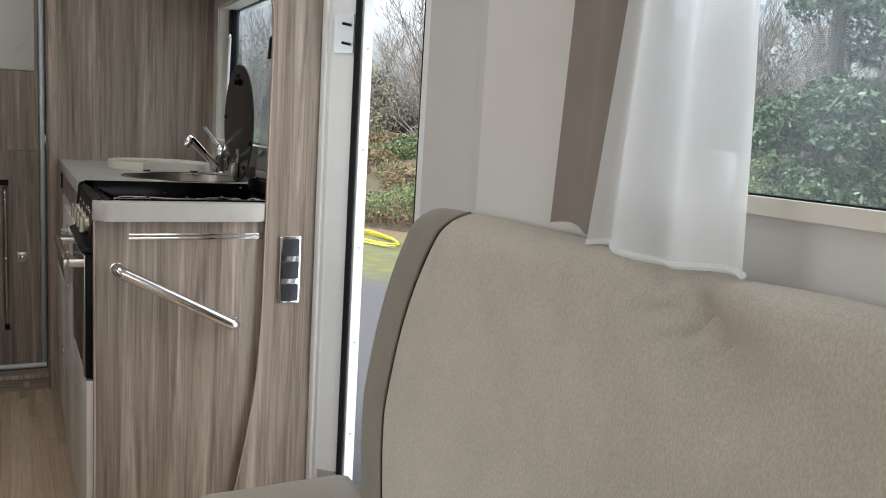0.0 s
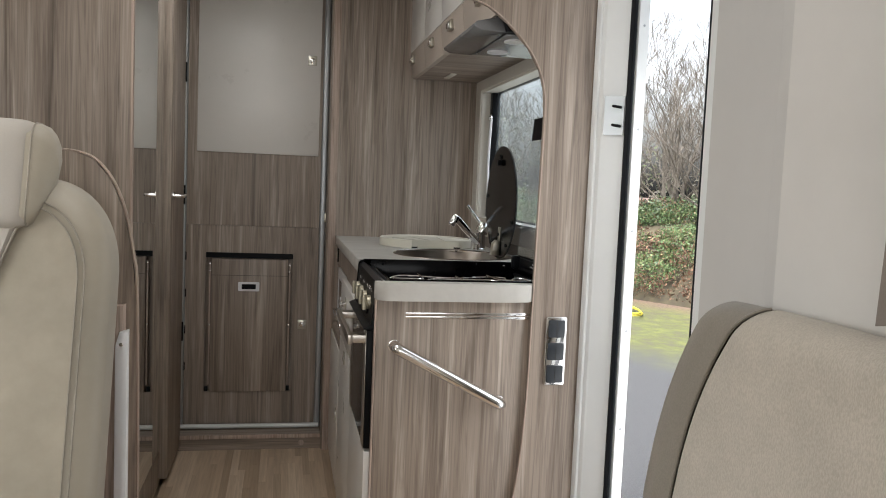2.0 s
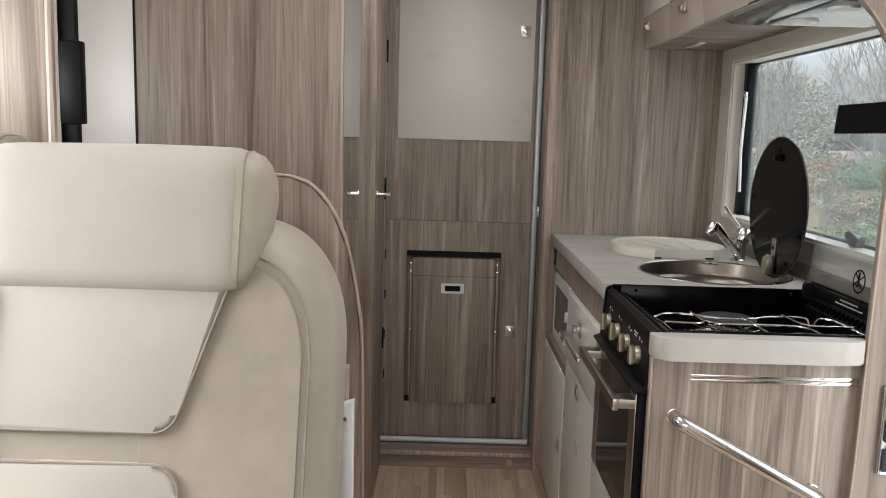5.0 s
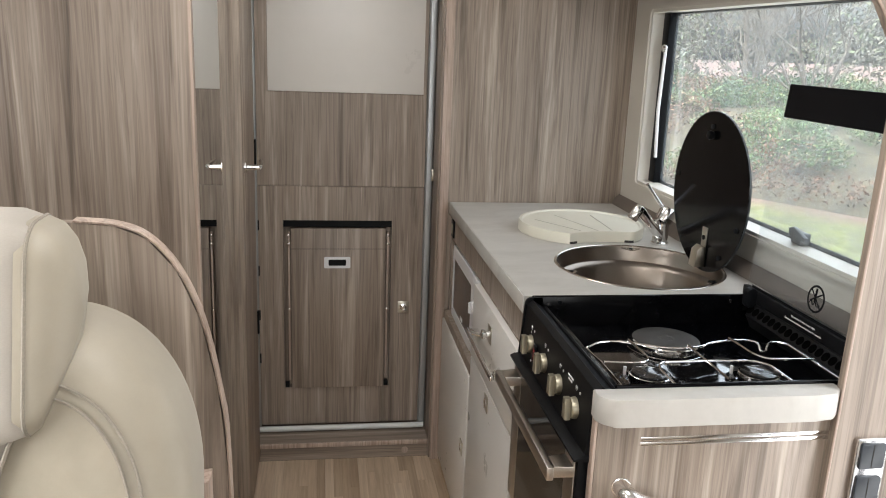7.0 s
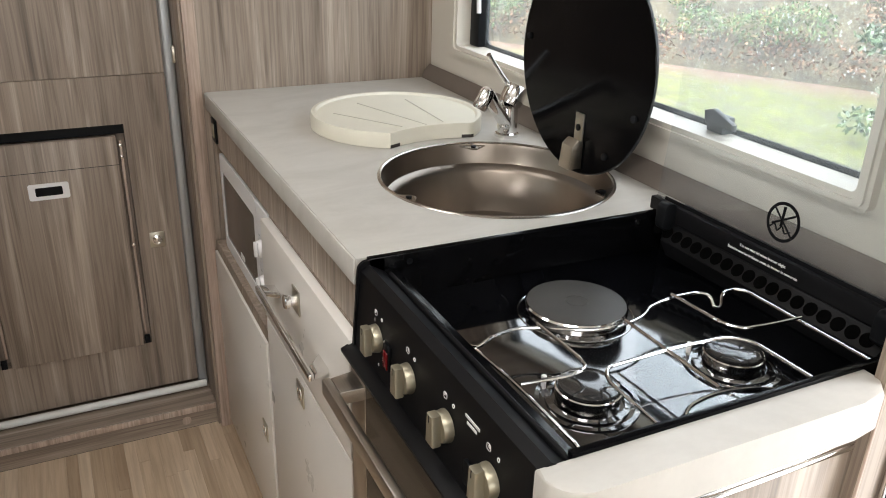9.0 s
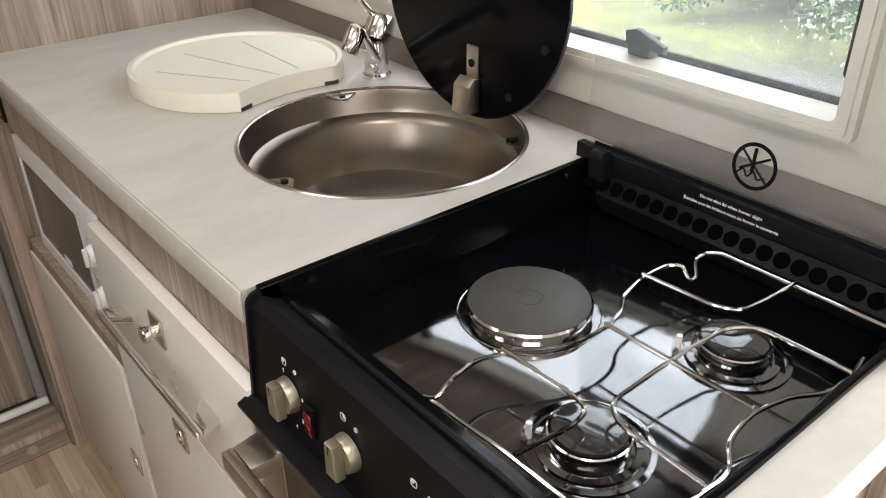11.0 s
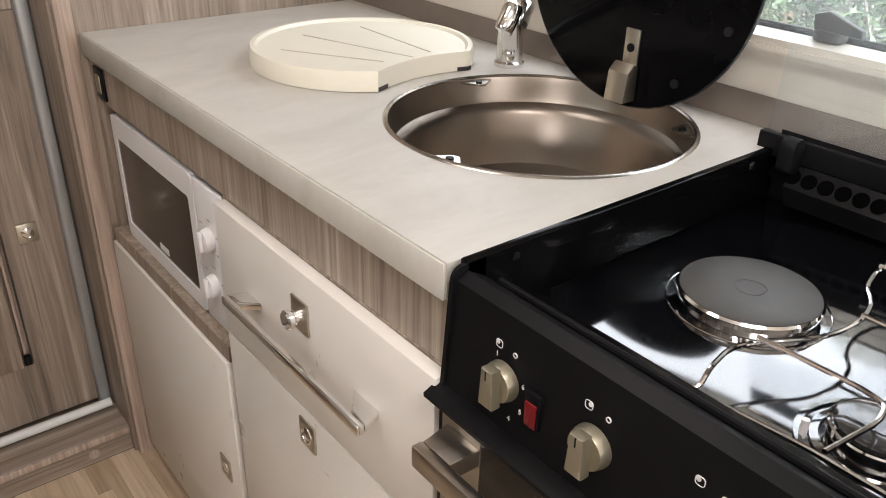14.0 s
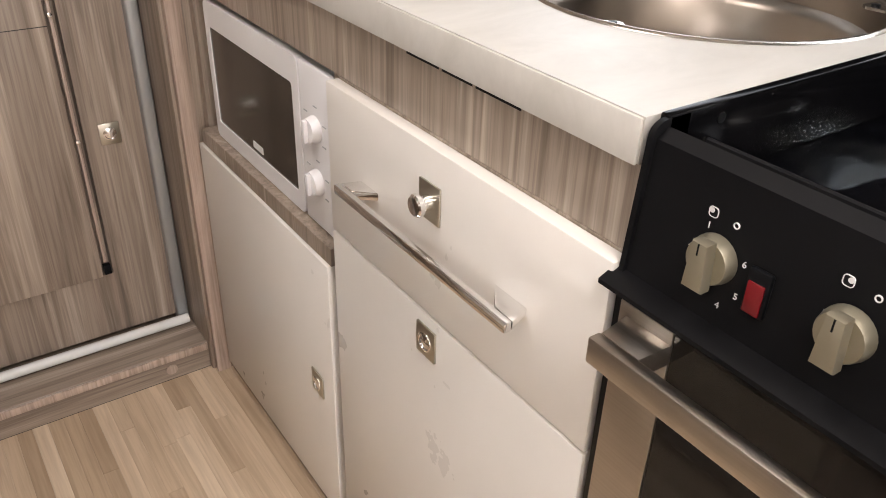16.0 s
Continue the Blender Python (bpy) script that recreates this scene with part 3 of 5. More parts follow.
    off = Vector((x, y, z)) + (Vector((0, -0.003, 0)) if facing == "y" else Vector((-0.003, 0, 0)))
    part("push_button", lathe([(0.0125, 0), (0.0125, 0.0015), (0.0105, 0.002), (0.0095, 0.0005), (0.004, 0.002), (0, 0.0025)], off, 20, rot), CHROME, lk or p)
    return lk


push_lock("push_lock", 0.0675, DY - 0.0075, 0.503, "y")
push_lock("push_lock", 0.082, DY - 0.0075, 1.655, "y")
catch = thing("door_latch", (0.16, DY - 0.03, 0.98), "long chrome latch bar on the door post", "latch")
part("latch_bar", box(0.159, 0.171, DY - 0.034, DY - 0.0225, 0.99, 1.21, 0.003), CHROME, catch)
part("latch_bolt", box(0.150, 0.160, DY - 0.034, DY - 0.0225, 0.96, 1.00, 0.002), NICKEL, catch)

# ---- kitchen ----
FX = 0.186      # front of doors
WT = 0.911      # top of the worktop
carcass = thing("kitchen_base", (0.45, 3.0, FZ), "grey oak kitchen carcass below the worktop", "kitchen unit")
part("plinth", box(0.196, 0.25, 2.058, 3.516, FZ, 0.0085), WOOD_X, carcass, "dark oak plinth", smooth=False)
part("top_rail", box(0.2055, 0.2235, 2.4985, 3.518, 0.797, 0.872), WOOD, carcass, "grey oak rail under the worktop", smooth=False)
part("rail_lip", box(0.2045, 0.2235, 2.4985, 2.9845, 0.772, 0.7965), WOOD, carcass, smooth=False)
part("side_board", box(0.2055, 0.77, 3.497, 3.5175, 0.03, 0.7965), WOOD, carcass, smooth=False)
part("microwave_shelf", box(0.1905, 0.77, 3.001, 3.4965, 0.5185, 0.547, 0.001), WOOD, carcass, "grey oak shelf under the microwave", smooth=False)
part("divider", box(0.208, 0.77, 2.985, 3.0005, 0.03, 0.7965), WOOD, carcass, smooth=False)
part("inner_back", box(0.74, 0.77, 2.04, 3.49, 0.03, 0.79), DARK_INSIDE, carcass, smooth=False)
part("bottom_board", box(0.21, 0.77, 2.05, 3.49, 0.03, 0.045), WOOD, carcass, smooth=False)
vent = part("vent_slot", box(0.2045, 0.2065, 2.645, 2.83, 0.8665, 0.8715), BLACK_PLASTIC, carcass, "black ventilation slot")
for yy in (2.71, 2.765):
    part("slot_bar", box(0.2035, 0.2055, yy, yy + 0.004, 0.8665, 0.8715), WOOD, vent, smooth=False)
sw = part("rocker_plate", box(0.2005, 0.2065, 3.443, 3.488, 0.806, 0.862, 0.002), BLACK_PLASTIC, carcass, "small dark rocker switch")
part("rocker", box(0.1985, 0.2015, 3.455, 3.476, 0.818, 0.85, 0.001), KNOB, sw)


door_a = thing("base_cabinet", (FX, 3.25, 0.03), "base cabinet with a white satin door under the microwave", "cabinet", "white cabinet fronts")
part("door", box(FX, FX + 0.018, 3.005, 3.508, 0.01, 0.5165, 0.0022), WHITE, door_a)
push_lock("", FX, 3.058, 0.272, "x", door_a)
drawer = thing("drawer", (FX, 2.74, 0.59), "white satin drawer with a chrome bar handle", "drawer", "white cabinet fronts")
part("drawer_front", box(FX, FX + 0.018, 2.499, 2.982, 0.5918, 0.795, 0.0022), WHITE, drawer)
door_b = thing("base_cabinet", (FX, 2.74, 0.03), "base cabinet with a white satin door below a drawer", "cabinet", "white cabinet fronts")
part("door", box(FX, FX + 0.018, 2.499, 2.982, 0.01, 0.5885, 0.0022), WHITE, door_b)
push_lock("", FX, 2.754, 0.553, "x", door_b)
pl = part("lock_plate", box(FX - 0.003, FX - 0.0002, 2.733, 2.771, 0.713, 0.757, 0.001), NICKEL, drawer, "square nickel lock plate")
part("pushed_out_knob", lathe([(0.009, 0), (0.009, 0.008), (0.008, 0.009), (0.008, 0.011), (0.0125, 0.012), (0.0125, 0.017), (0.0105, 0.019), (0, 0.0195)], (FX - 0.003, 2.752, 0.735), 24, TURN_X), CHROME, pl)
hb = part("bar_handle", box(0.152, 0.161, 2.582, 2.906, 0.686, 0.698, 0.002), CHROME, drawer, "long chrome bar handle")
for ya, yb, yc, yd in ((2.582, 2.609, 2.592, 2.640), (2.879, 2.906, 2.860, 2.898)):
    part("handle_foot", prism([(0.1613, ya), (0.1613, yb), (FX - 0.0002, yd), (FX - 0.0002, yc)], "z", 0.6865, 0.6975, 0.002), CHROME, hb)

# worktop with the sink hole
worktop = thing("worktop", (0.49, 3.0, 0.873), "pale stone-effect laminate worktop beside the hob", "worktop")
SX, SY, SR = 0.5395, 2.737, 0.2035
bm = bmesh.new()
n = 48
circle = [(SX + SR * 0.97 * math.cos(2 * math.pi * k / n), SY + SR * 0.97 * math.sin(2 * math.pi * k / n)) for k in range(n)]
def on_edge(px, py):
    dx, dy = px - SX, py - SY
    k = min((0.775 - SX) / dx if dx > 1e-9 else (0.2 - SX) / dx if dx < -1e-9 else 9, (3.52 - SY) / dy if dy > 1e-9 else (2.503 - SY) / dy if dy < -1e-9 else 9)
    return (SX + dx * k, SY + dy * k)
outer = [on_edge(*p) for p in circle]
for corner in ((0.775, 3.52), (0.2, 3.52), (0.2, 2.503), (0.775, 2.503)):
    j = min(range(n), key=lambda i: (math.atan2(outer[i][1] - SY, outer[i][0] - SX) - math.atan2(corner[1] - SY, corner[0] - SX)) ** 2)
    outer[j] = corner
part("worktop_board", ring(outer, circle, "z", 0.874, WT), WORKTOP, worktop, smooth=False)
part("front_edge", box(0.1965, 0.2, 2.504, 3.519, 0.873, 0.9105, 0.0015), WORKTOP, worktop)
solo("upstand", prism([(0.7752, WT + 0.0005), (0.752, WT + 0.0005), (0.760, 0.93), (0.7752, 0.945)], "y", 2.06, 3.518), UPSTAND, "taupe sealing strip along the back of the worktop", "trim", "structure")

# sink
sink = thing("sink", (SX, SY, 0.78), "round stainless steel sink set in the worktop", "sink")
part("rim", lathe([(SR * 0.965, -0.002), (SR * 0.965, 0.001), (SR * 0.975, 0.0028), (SR * 0.99, 0.0022), (SR * 0.998, 0.0004)], (SX, SY, WT), 64), SINK_RIM, sink, "polished steel rim")
part("bowl", lathe([(SR * 0.966, 0.0), (SR * 0.955, -0.01), (SR * 0.945, -0.032), (SR * 0.935, -0.038), (SR * 0.885, -0.044), (SR * 0.86, -0.052), (SR * 0.82, -0.10), (SR * 0.78, -0.125), (SR * 0.68, -0.137), (SR * 0.1, -0.142), (0, -0.142)], (SX, SY, WT), 64), SINK, sink)
for ang in (74.5, 192, 315):
    a = radians(ang)
    c = Vector((SX + SR * 0.90 * math.cos(a), SY + SR * 0.90 * math.sin(a), WT - 0.006))
    tabm = Matrix.Rotation(a, 3, "Z")
    tri_pts = [Vector(q) for q in ((0.018, -0.032, 0), (0.018, 0.032, 0), (-0.012, 0.005, 0), (-0.012, -0.005, 0))]
    bm = bmesh.new()
    lo = [bm.verts.new(c + tabm @ q) for q in tri_pts]
    hi = [bm.verts.new(c + tabm @ q + Vector((0, 0, 0.003))) for q in tri_pts]
    bm.faces.new(lo), bm.faces.new(hi[::-1])
    for i in range(4):
        bm.faces.new((lo[i], lo[(i + 1) % 4], hi[(i + 1) % 4], hi[i]))
    tab = part("clip_tab", bm, SINK_RIM, sink, smooth=False)
    part("clip_screw", lathe([(0.005, 0), (0.005, 0.002), (0, 0.003)], c + Vector((0, 0, 0.003)), 12), BLACK_PLASTIC, tab)
part("drain", lathe([(0.03, 0.0), (0.03, 0.003), (0.02, 0.002), (0, 0.001)], (SX + 0.03, SY, WT - 0.1415), 24), CHROME, sink)

# round sink lid, propped up
LX, LY, LZ, LR = 0.702, 2.738, 1.093, 0.190
lid = thing("glass_cover", (0.70, 2.72, WT), "round black glass sink lid standing open on its hinge", "sink lid")
part("glass_disc", lathe([(0, 0), (LR - 0.001, 0), (LR, 0.001), (LR, 0.005), (LR - 0.001, 0.006), (0, 0.006)], (LX, LY, LZ), 64, TURN_X), BLACK_GLASS, lid)
part("edge_band", lathe([(LR + 0.0002, 0.0008), (LR + 0.0016, 0.001), (LR + 0.0016, 0.005), (LR + 0.0002, 0.0052)], (LX, LY, LZ), 64, TURN_X), SMOKED, lid, "dark glass edge")
hp = part("hinge_plate", box(0.692, 0.6958, 2.712, 2.736, 0.935, 1.01, 0.001), NICKEL, lid, "bronze-tinted hinge plate")
part("plate_screw", lathe([(0.006, 0), (0.006, 0.002), (0, 0.003)], (0.692, 2.724, 0.985), 14, TURN_X), BLACK_PLASTIC, hp)
part("hinge_block", prism([(0.668, 0.914), (0.694, 0.914), (0.694, 0.962), (0.684, 0.966), (0.672, 0.955)], "y", 2.708, 2.742, 0.002), NICKEL, lid, "nickel hinge block")
for yy, zz in ((LY + 0.17, LZ + 0.02), (LY - 0.155, LZ - 0.06), (LY + 0.01, LZ + 0.155), (LY - 0.09, LZ - 0.14)):
    part("rubber_stop", lathe([(0.006, 0), (0.006, 0.004), (0, 0.005)], (LX - 0.006, yy, zz), 12, TURN_X), BLACK_RUBBER, lid)
part("finger_knob", lathe([(0.009, 0), (0.011, 0.008), (0.009, 0.014), (0, 0.015)], (LX - 0.006, LY + 0.005, LZ + 0.135), 16, TURN_X), BLACK_PLASTIC, lid)

# cream board
BX, BY, BR = 0.508, 3.103, 0.175
cut = Vector((SX, SY))
outline = []
for k in range(96):
    a = 2 * math.pi * k / 96
    p = Vector((BX + BR * math.cos(a), BY + BR * math.sin(a)))
    if (p - cut).length < 0.235:
        p = cut + (p - cut).normalized() * 0.235
    outline.append((p.x, p.y))
def shrink(pts, d):
    c = Vector((BX, BY + 0.01))
    return [tuple(c + (Vector(p) - c) * (1 - d / (Vector(p) - c).length)) for p in pts]
board = thing("sink_cover_board", (BX, BY, WT), "round cream plastic chopping board lying beside the sink", "chopping board")
bb = bmesh.new()
levels = [(outline, WT + 0.001), (outline, WT + 0.026), (shrink(outline, 0.002), WT + 0.030), (shrink(outline, 0.009), WT + 0.030), (shrink(outline, 0.013), WT + 0.0255), (shrink(outline, 0.06), WT + 0.025)]
rows = [[bb.verts.new((*p, z)) for p in pts] for pts, z in levels]
for p, q in zip(rows, rows[1:]):
    for i in range(96):
        bb.faces.new((p[i], p[(i + 1) % 96], q[(i + 1) % 96], q[i]))
bb.faces.new(rows[-1]), bb.faces.new(rows[0][::-1])
part("board_body", bb, BOARD, board)
for x0, y0, x1, y1 in ((0.385, 3.14, 0.476, 2.998), (0.46, 3.205, 0.527, 2.995), (0.571, 3.205, 0.567, 3.005)):
    part("groove", tube([(x0, y0, WT + 0.025), (x1, y1, WT + 0.025)], 0.0014, 6), GROOVE, board, "thin groove line")
for side in (-1, 1):
    # a foot notch beside each end of the hollow
    k = max((n for n in range(96) if abs((Vector(outline[n]) - cut).length - 0.235) < 0.0005), key=lambda n: side * outline[n][0])
    near = [outline[(k - side * n) % 96] for n in range(-1, 3)]
    part("foot_notch", prism(shrink(near, -0.0006) + shrink(near, 0.006)[::-1], "z", WT + 0.0008, WT + 0.007), DARK_INSIDE, board, smooth=False)

# tap
TX, TY = 0.683, 2.952
tap = thing("tap", (TX, TY, WT), "chrome single-lever mixer tap behind the sink", "tap")
part("body", lathe([(0.024, 0), (0.024, 0.006), (0.0205, 0.009), (0.020, 0.055), (0.0215, 0.058), (0.0215, 0.064), (0, 0.064)], (TX, TY, WT), 28), CHROME, tap)
spout = part("spout", tube([(TX - 0.002, TY - 0.002, WT + 0.018), (TX - 0.012, TY - 0.013, WT + 0.03), (TX - 0.113, TY - 0.117, WT + 0.117), (TX - 0.123, TY - 0.128, WT + 0.124)], [0.011, 0.0125, 0.0125, 0.010], 14), CHROME, tap)
part("nozzle", lathe([(0, -0.024), (0.0115, -0.024), (0.0135, -0.02), (0.0135, 0.008), (0.011, 0.013), (0, 0.014)], (TX - 0.125, TY - 0.130, WT + 0.116), 12, Matrix.Rotation(radians(30), 3, "Y")), CHROME, spout)
tilt = Matrix.Rotation(radians(-25), 3, "Y")
head = part("lever_head", lathe([(0, 0), (0.0225, 0.002), (0.0235, 0.01), (0.0235, 0.034), (0.020, 0.041), (0, 0.043)], (TX + 0.002, TY, WT + 0.062), 28, tilt.inverted()), CHROME, tap)
part("lever", tube([(TX + 0.0, TY + 0.004, WT + 0.10), (TX - 0.044, TY - 0.004, WT + 0.153), (TX - 0.053, TY - 0.007, WT + 0.164)], [0.0055, 0.0045, 0.005], 10), CHROME, head)

# ---- hob and oven ----
HB = 0.851      # black enamel surface
cooker = thing("cooker", (0.45, 2.28, 0.46), "black gas and electric cooker with four controls", "cooker")
n0 = 2.058
part("enamel_tray", box(0.236, 0.70, n0 + 0.006, 2.492, HB - 0.02, HB, 0.003), BLACK_ENAMEL, cooker, "shiny black enamel hob")
part("far_wall", box(0.214, 0.722, 2.4925, 2.5025, 0.78, 0.913, 0.002), BLACK_GLASS, cooker, "black steel surround")
part("rear_wall", box(0.7005, 0.716, n0 + 0.004, 2.492, HB - 0.02, 0.905, 0.002), BLACK_MATTE, cooker)
part("near_wall", box(0.236, 0.70, n0 - 0.003, n0 + 0.0055, 0.82, 0.906, 0.002), BLACK_GLASS, cooker)
part("front_wall", prism([(0.236, 0.80), (0.236, 0.892), (0.242, 0.895), (0.252, 0.892), (0.248, 0.884), (0.248, 0.80)], "y", n0 - 0.003, 2.4924), BLACK_GLASS, cooker)
for sx_ in (0.272, 0.652):
    part("wall_screw", lathe([(0.0045, 0), (0.0045, 0.001), (0, 0.0022)], (sx_, 2.4922, 0.900), 12, TURN_Y), CHROME if sx_ > 0.5 else BLACK_PLASTIC, cooker)
part("body", box(0.21, 0.70, n0 + 0.004, 2.49, 0.47, 0.845), BLACK_MATTE, cooker, smooth=False)
vr = part("vent_rail", prism([(0.686, HB + 0.001), (0.700, HB + 0.001), (0.700, 0.903), (0.690, 0.903), (0.672, 0.880), (0.674, 0.877)], "y", n0 + 0.03, 2.462, 0.001), BLACK_MATTE, cooker, "slotted black vent rail")
for k in range(19):
    yy = n0 + 0.05 + k * 0.0205
    part("vent_slot", lathe([(0.0094, 0), (0.0094, 0.0006), (0, 0.0008)], (0.6808, yy, 0.8912), 14, Matrix.Rotation(radians(-52), 3, "Y")), HOLE, vr)
part("lid_carrier", box(0.690, 0.704, n0 + 0.01, 2.515, 0.9035, 0.931, 0.002), BLACK_MATTE, cooker, "black strip along the foot of the glass lid")
for yy in (n0 + 0.022, 2.455):
    part("lid_hinge", prism(rounded(0.668, 0.692, 0.895, 0.937, 0.010, 4), "y", yy, yy + 0.02, 0.002), BLACK_PLASTIC, cooker)

# panel with knobs
panel_poly = [(0.236, 0.892), (0.214, 0.905), (0.203, 0.898), (0.193, 0.782), (0.236, 0.782)]
panel = part("control_panel", prism(panel_poly, "y", n0 - 0.004, 2.4922), BLACK_MATTE, cooker, "black control panel")
part("side_cheek", prism([(0.236, 0.78), (0.236, 0.911)] + arc(0.212, 0.897, 0.0135, 90, 180, 5) + [(0.190, 0.78)], "y", 2.4925, 2.4975), BLACK_MATTE, cooker)
part("panel_edge", tube([(0.2375, n0, 0.8945), (0.2375, 2.475, 0.8945)], 0.0035, 8), BLACK_MATTE, panel)
part("heat_lip", prism([(0.176, 0.7785), (0.176, 0.7825), (0.193, 0.790), (0.215, 0.790), (0.215, 0.776)], "y", n0 - 0.006, 2.504, 0.0015), BLACK_MATTE, cooker, "black heat deflector lip")


def panel_x(z):
    return 0.193 + (z - 0.782) * 0.01 / 0.116


KZ = 0.837
for i, yy in enumerate((2.421, 2.321, 2.222, 2.127)):
    px = panel_x(KZ)
    kn = part("control_knob", lathe([(0.0185, 0), (0.0185, 0.003), (0.0172, 0.009), (0.0165, 0.0105), (0, 0.0105)], (px, yy, KZ), 28, TURN_X), KNOB, cooker, "champagne-coloured control knob")
    part("grip_bar", prism([(yy - 0.0085, KZ - 0.0185), (yy + 0.0085, KZ - 0.0185), (yy + 0.0065, KZ + 0.0185), (yy - 0.0065, KZ + 0.0185)], "x", px - 0.0215, px - 0.0100, 0.002), KNOB, kn)
    part("pointer_line", box(px - 0.0218, px - 0.0212, yy - 0.0006, yy + 0.0006, KZ + 0.009, KZ + 0.0178), BLACK_PLASTIC, kn, smooth=False)
    # symbol above each knob, small circles at the sides
    zz, sx_ = KZ + 0.0305, panel_x(KZ + 0.0305) - 0.0006
    so = rounded(yy + 0.0065, yy + 0.0145, zz - 0.004, zz + 0.004, 0.0026, 4)
    si = rounded(yy + 0.0071, yy + 0.0139, zz - 0.0034, zz + 0.0034, 0.0021, 4)
    part("burner_symbol", ring(so, si, "x", sx_, sx_ + 0.0006), MARK, panel, smooth=False)
    part("burner_dot", lathe([(0.0020, 0), (0.0020, 0.0006), (0, 0.0006)], (sx_ + 0.0006, yy + (0.012 if i % 2 == 0 else 0.009), zz + 0.001), 10, TURN_X), MARK, panel)
    zz2 = KZ + 0.029
    rr = arc(yy - 0.009, zz2, 0.0025, 0, 360, 12)[:-1]
    rq = arc(yy - 0.009, zz2, 0.0017, 0, 360, 12)[:-1]
    part("off_mark", ring(rr, rq, "x", panel_x(zz2) - 0.0008, panel_x(zz2) + 0.0004), MARK, panel, smooth=False)
FACE = Matrix(((0, 0, -1, 0), (-1, 0, 0, 0), (0, 1, 0, 0), (0, 0, 0, 1)))
for ch, dy, dz in (("1", 0.011, 0.0185), ("2", 0.021, -0.004), ("4", -0.012, -0.033), ("5", -0.0235, -0.020), ("6", -0.023, 0.0045)):
    text_mesh("dial_number", ch, 0.0070, Matrix.Translation((panel_x(KZ + dz) - 0.0007, 2.421 + dy, KZ + dz)) @ FACE, MARK, cooker)
for k in range(3):
    for yy in (2.312, 2.213):
        part("flame_mark", lathe([(0.0012, 0), (0.0012, 0.0005), (0, 0.0005)], (panel_x(KZ - 0.004 - 0.009 * k) - 0.0001, yy + 0.026, KZ + 0.006 - 0.009 * k), 8, TURN_X), MARK, panel)
lampb = part("indicator_bezel", box(panel_x(0.82) - 0.003, panel_x(0.82) + 0.002, 2.374, 2.392, 0.813, 0.848, 0.002), BLACK_PLASTIC, panel, "red indicator in a black bezel")
part("indicator_lens", box(panel_x(0.82) - 0.0048, panel_x(0.82) - 0.0028, 2.3765, 2.3895, 0.815, 0.839, 0.001), RED, lampb)
ign = part("ignition_button", box(panel_x(0.815) - 0.0045, panel_x(0.815) + 0.001, 2.155, 2.172, 0.802, 0.832, 0.002), BLACK_PLASTIC, panel, "black ignition button")
for w, zz in ((0.030, 0.8725), (0.020, 0.8665)):
    part("maker_bar", box(panel_x(zz) - 0.0008, panel_x(zz) + 0.0004, 2.172 - w / 2, 2.172 + w / 2, zz - 0.0015, zz + 0.0015), MARK, panel, smooth=False)

# oven door
oven = part("oven_door", box(0.186, 0.208, n0 + 0.004, 2.4925, 0.472, 0.774, 0.002), BLACK_MATTE, cooker, "black oven door with a steel frame")
part("door_glass", box(0.1835, 0.1858, n0 + 0.062, 2.4295, 0.485, 0.772, 0.001), OVEN_GLASS, oven, "dark oven glass", smooth=False)
part("steel_side_strip", box(0.183, 0.1858, 2.430, 2.4835, 0.475, 0.772, 0.001), STEEL, oven, "brushed steel strip")
part("steel_side_strip", box(0.183, 0.1858, n0 + 0.012, n0 + 0.0615, 0.475, 0.772, 0.001), STEEL, oven)
oh = part("oven_handle", box(0.138, 0.150, n0 + 0.01, 2.471, 0.738, 0.762, 0.002), STEEL, oven, "square brushed steel handle")
for ya, yb in ((n0 + 0.012, n0 + 0.05), (2.431, 2.4695)):
    part("handle_bracket", prism([(0.1503, ya), (0.1503, yb), (0.1828, yb + 0.006), (0.1828, ya - 0.001)], "z", 0.742, 0.7615, 0.0015), STEEL, oh)
front_low = thing("base_cabinet", (FX, 2.28, 0.03), "base cabinet with a white satin front below the oven", "cabinet", "white cabinet fronts")
part("door", box(FX, FX + 0.018, 2.058, 2.495, 0.01, 0.466, 0.0022), WHITE, front_low)

# burners
hot = part("hotplate", lathe([(0, 0.0172), (0.013, 0.0174), (0.0135, 0.0169), (0.015, 0.0169), (0.0155, 0.0176), (0.061, 0.018), (0.0645, 0.0165), (0.065, 0.013)], (0.451, 2.358, HB), 56), HOTPLATE, cooker, "round cast iron hotplate")
part("hotplate_ring", lathe([(0.0652, 0.0162), (0.0672, 0.014), (0.0672, 0.009), (0.064, 0.007), (0.063, 0.0005)], (0.451, 2.358, HB), 56), CHROME, hot, "worn steel ring")
part("seat_ring", lathe([(0.0762, 0.0), (0.0762, 0.0008), (0.0756, 0.0011), (0.0750, 0.0008), (0.0750, 0.0)], (0.451, 2.358, HB), 56), CHROME, hot)
for bx, by, r in ((0.347, 2.183, 1.0), (0.547, 2.176, 0.98)):
    bn = part("gas_burner", lathe([(0.046 * r, 0.0), (0.046 * r, 0.003), (0.040 * r, 0.0045), (0.040 * r, 0.0)], (bx, by, HB), 40), BLACK_ENAMEL, cooker, "gas burner with a steel cap")
    part("burner_ring", lathe([(0.057 * r, 0.0), (0.057 * r, 0.0025), (0.052 * r, 0.003), (0.051 * r, 0.0)], (bx, by, HB), 40), BLACK_ENAMEL, bn)
    part("burner_body", lathe([(0.035 * r, 0.001), (0.036 * r, 0.012), (0.0365 * r, 0.0125), (0.0365 * r, 0.0185), (0.035 * r, 0.0195)], (bx, by, HB), 40), CHROME, bn)
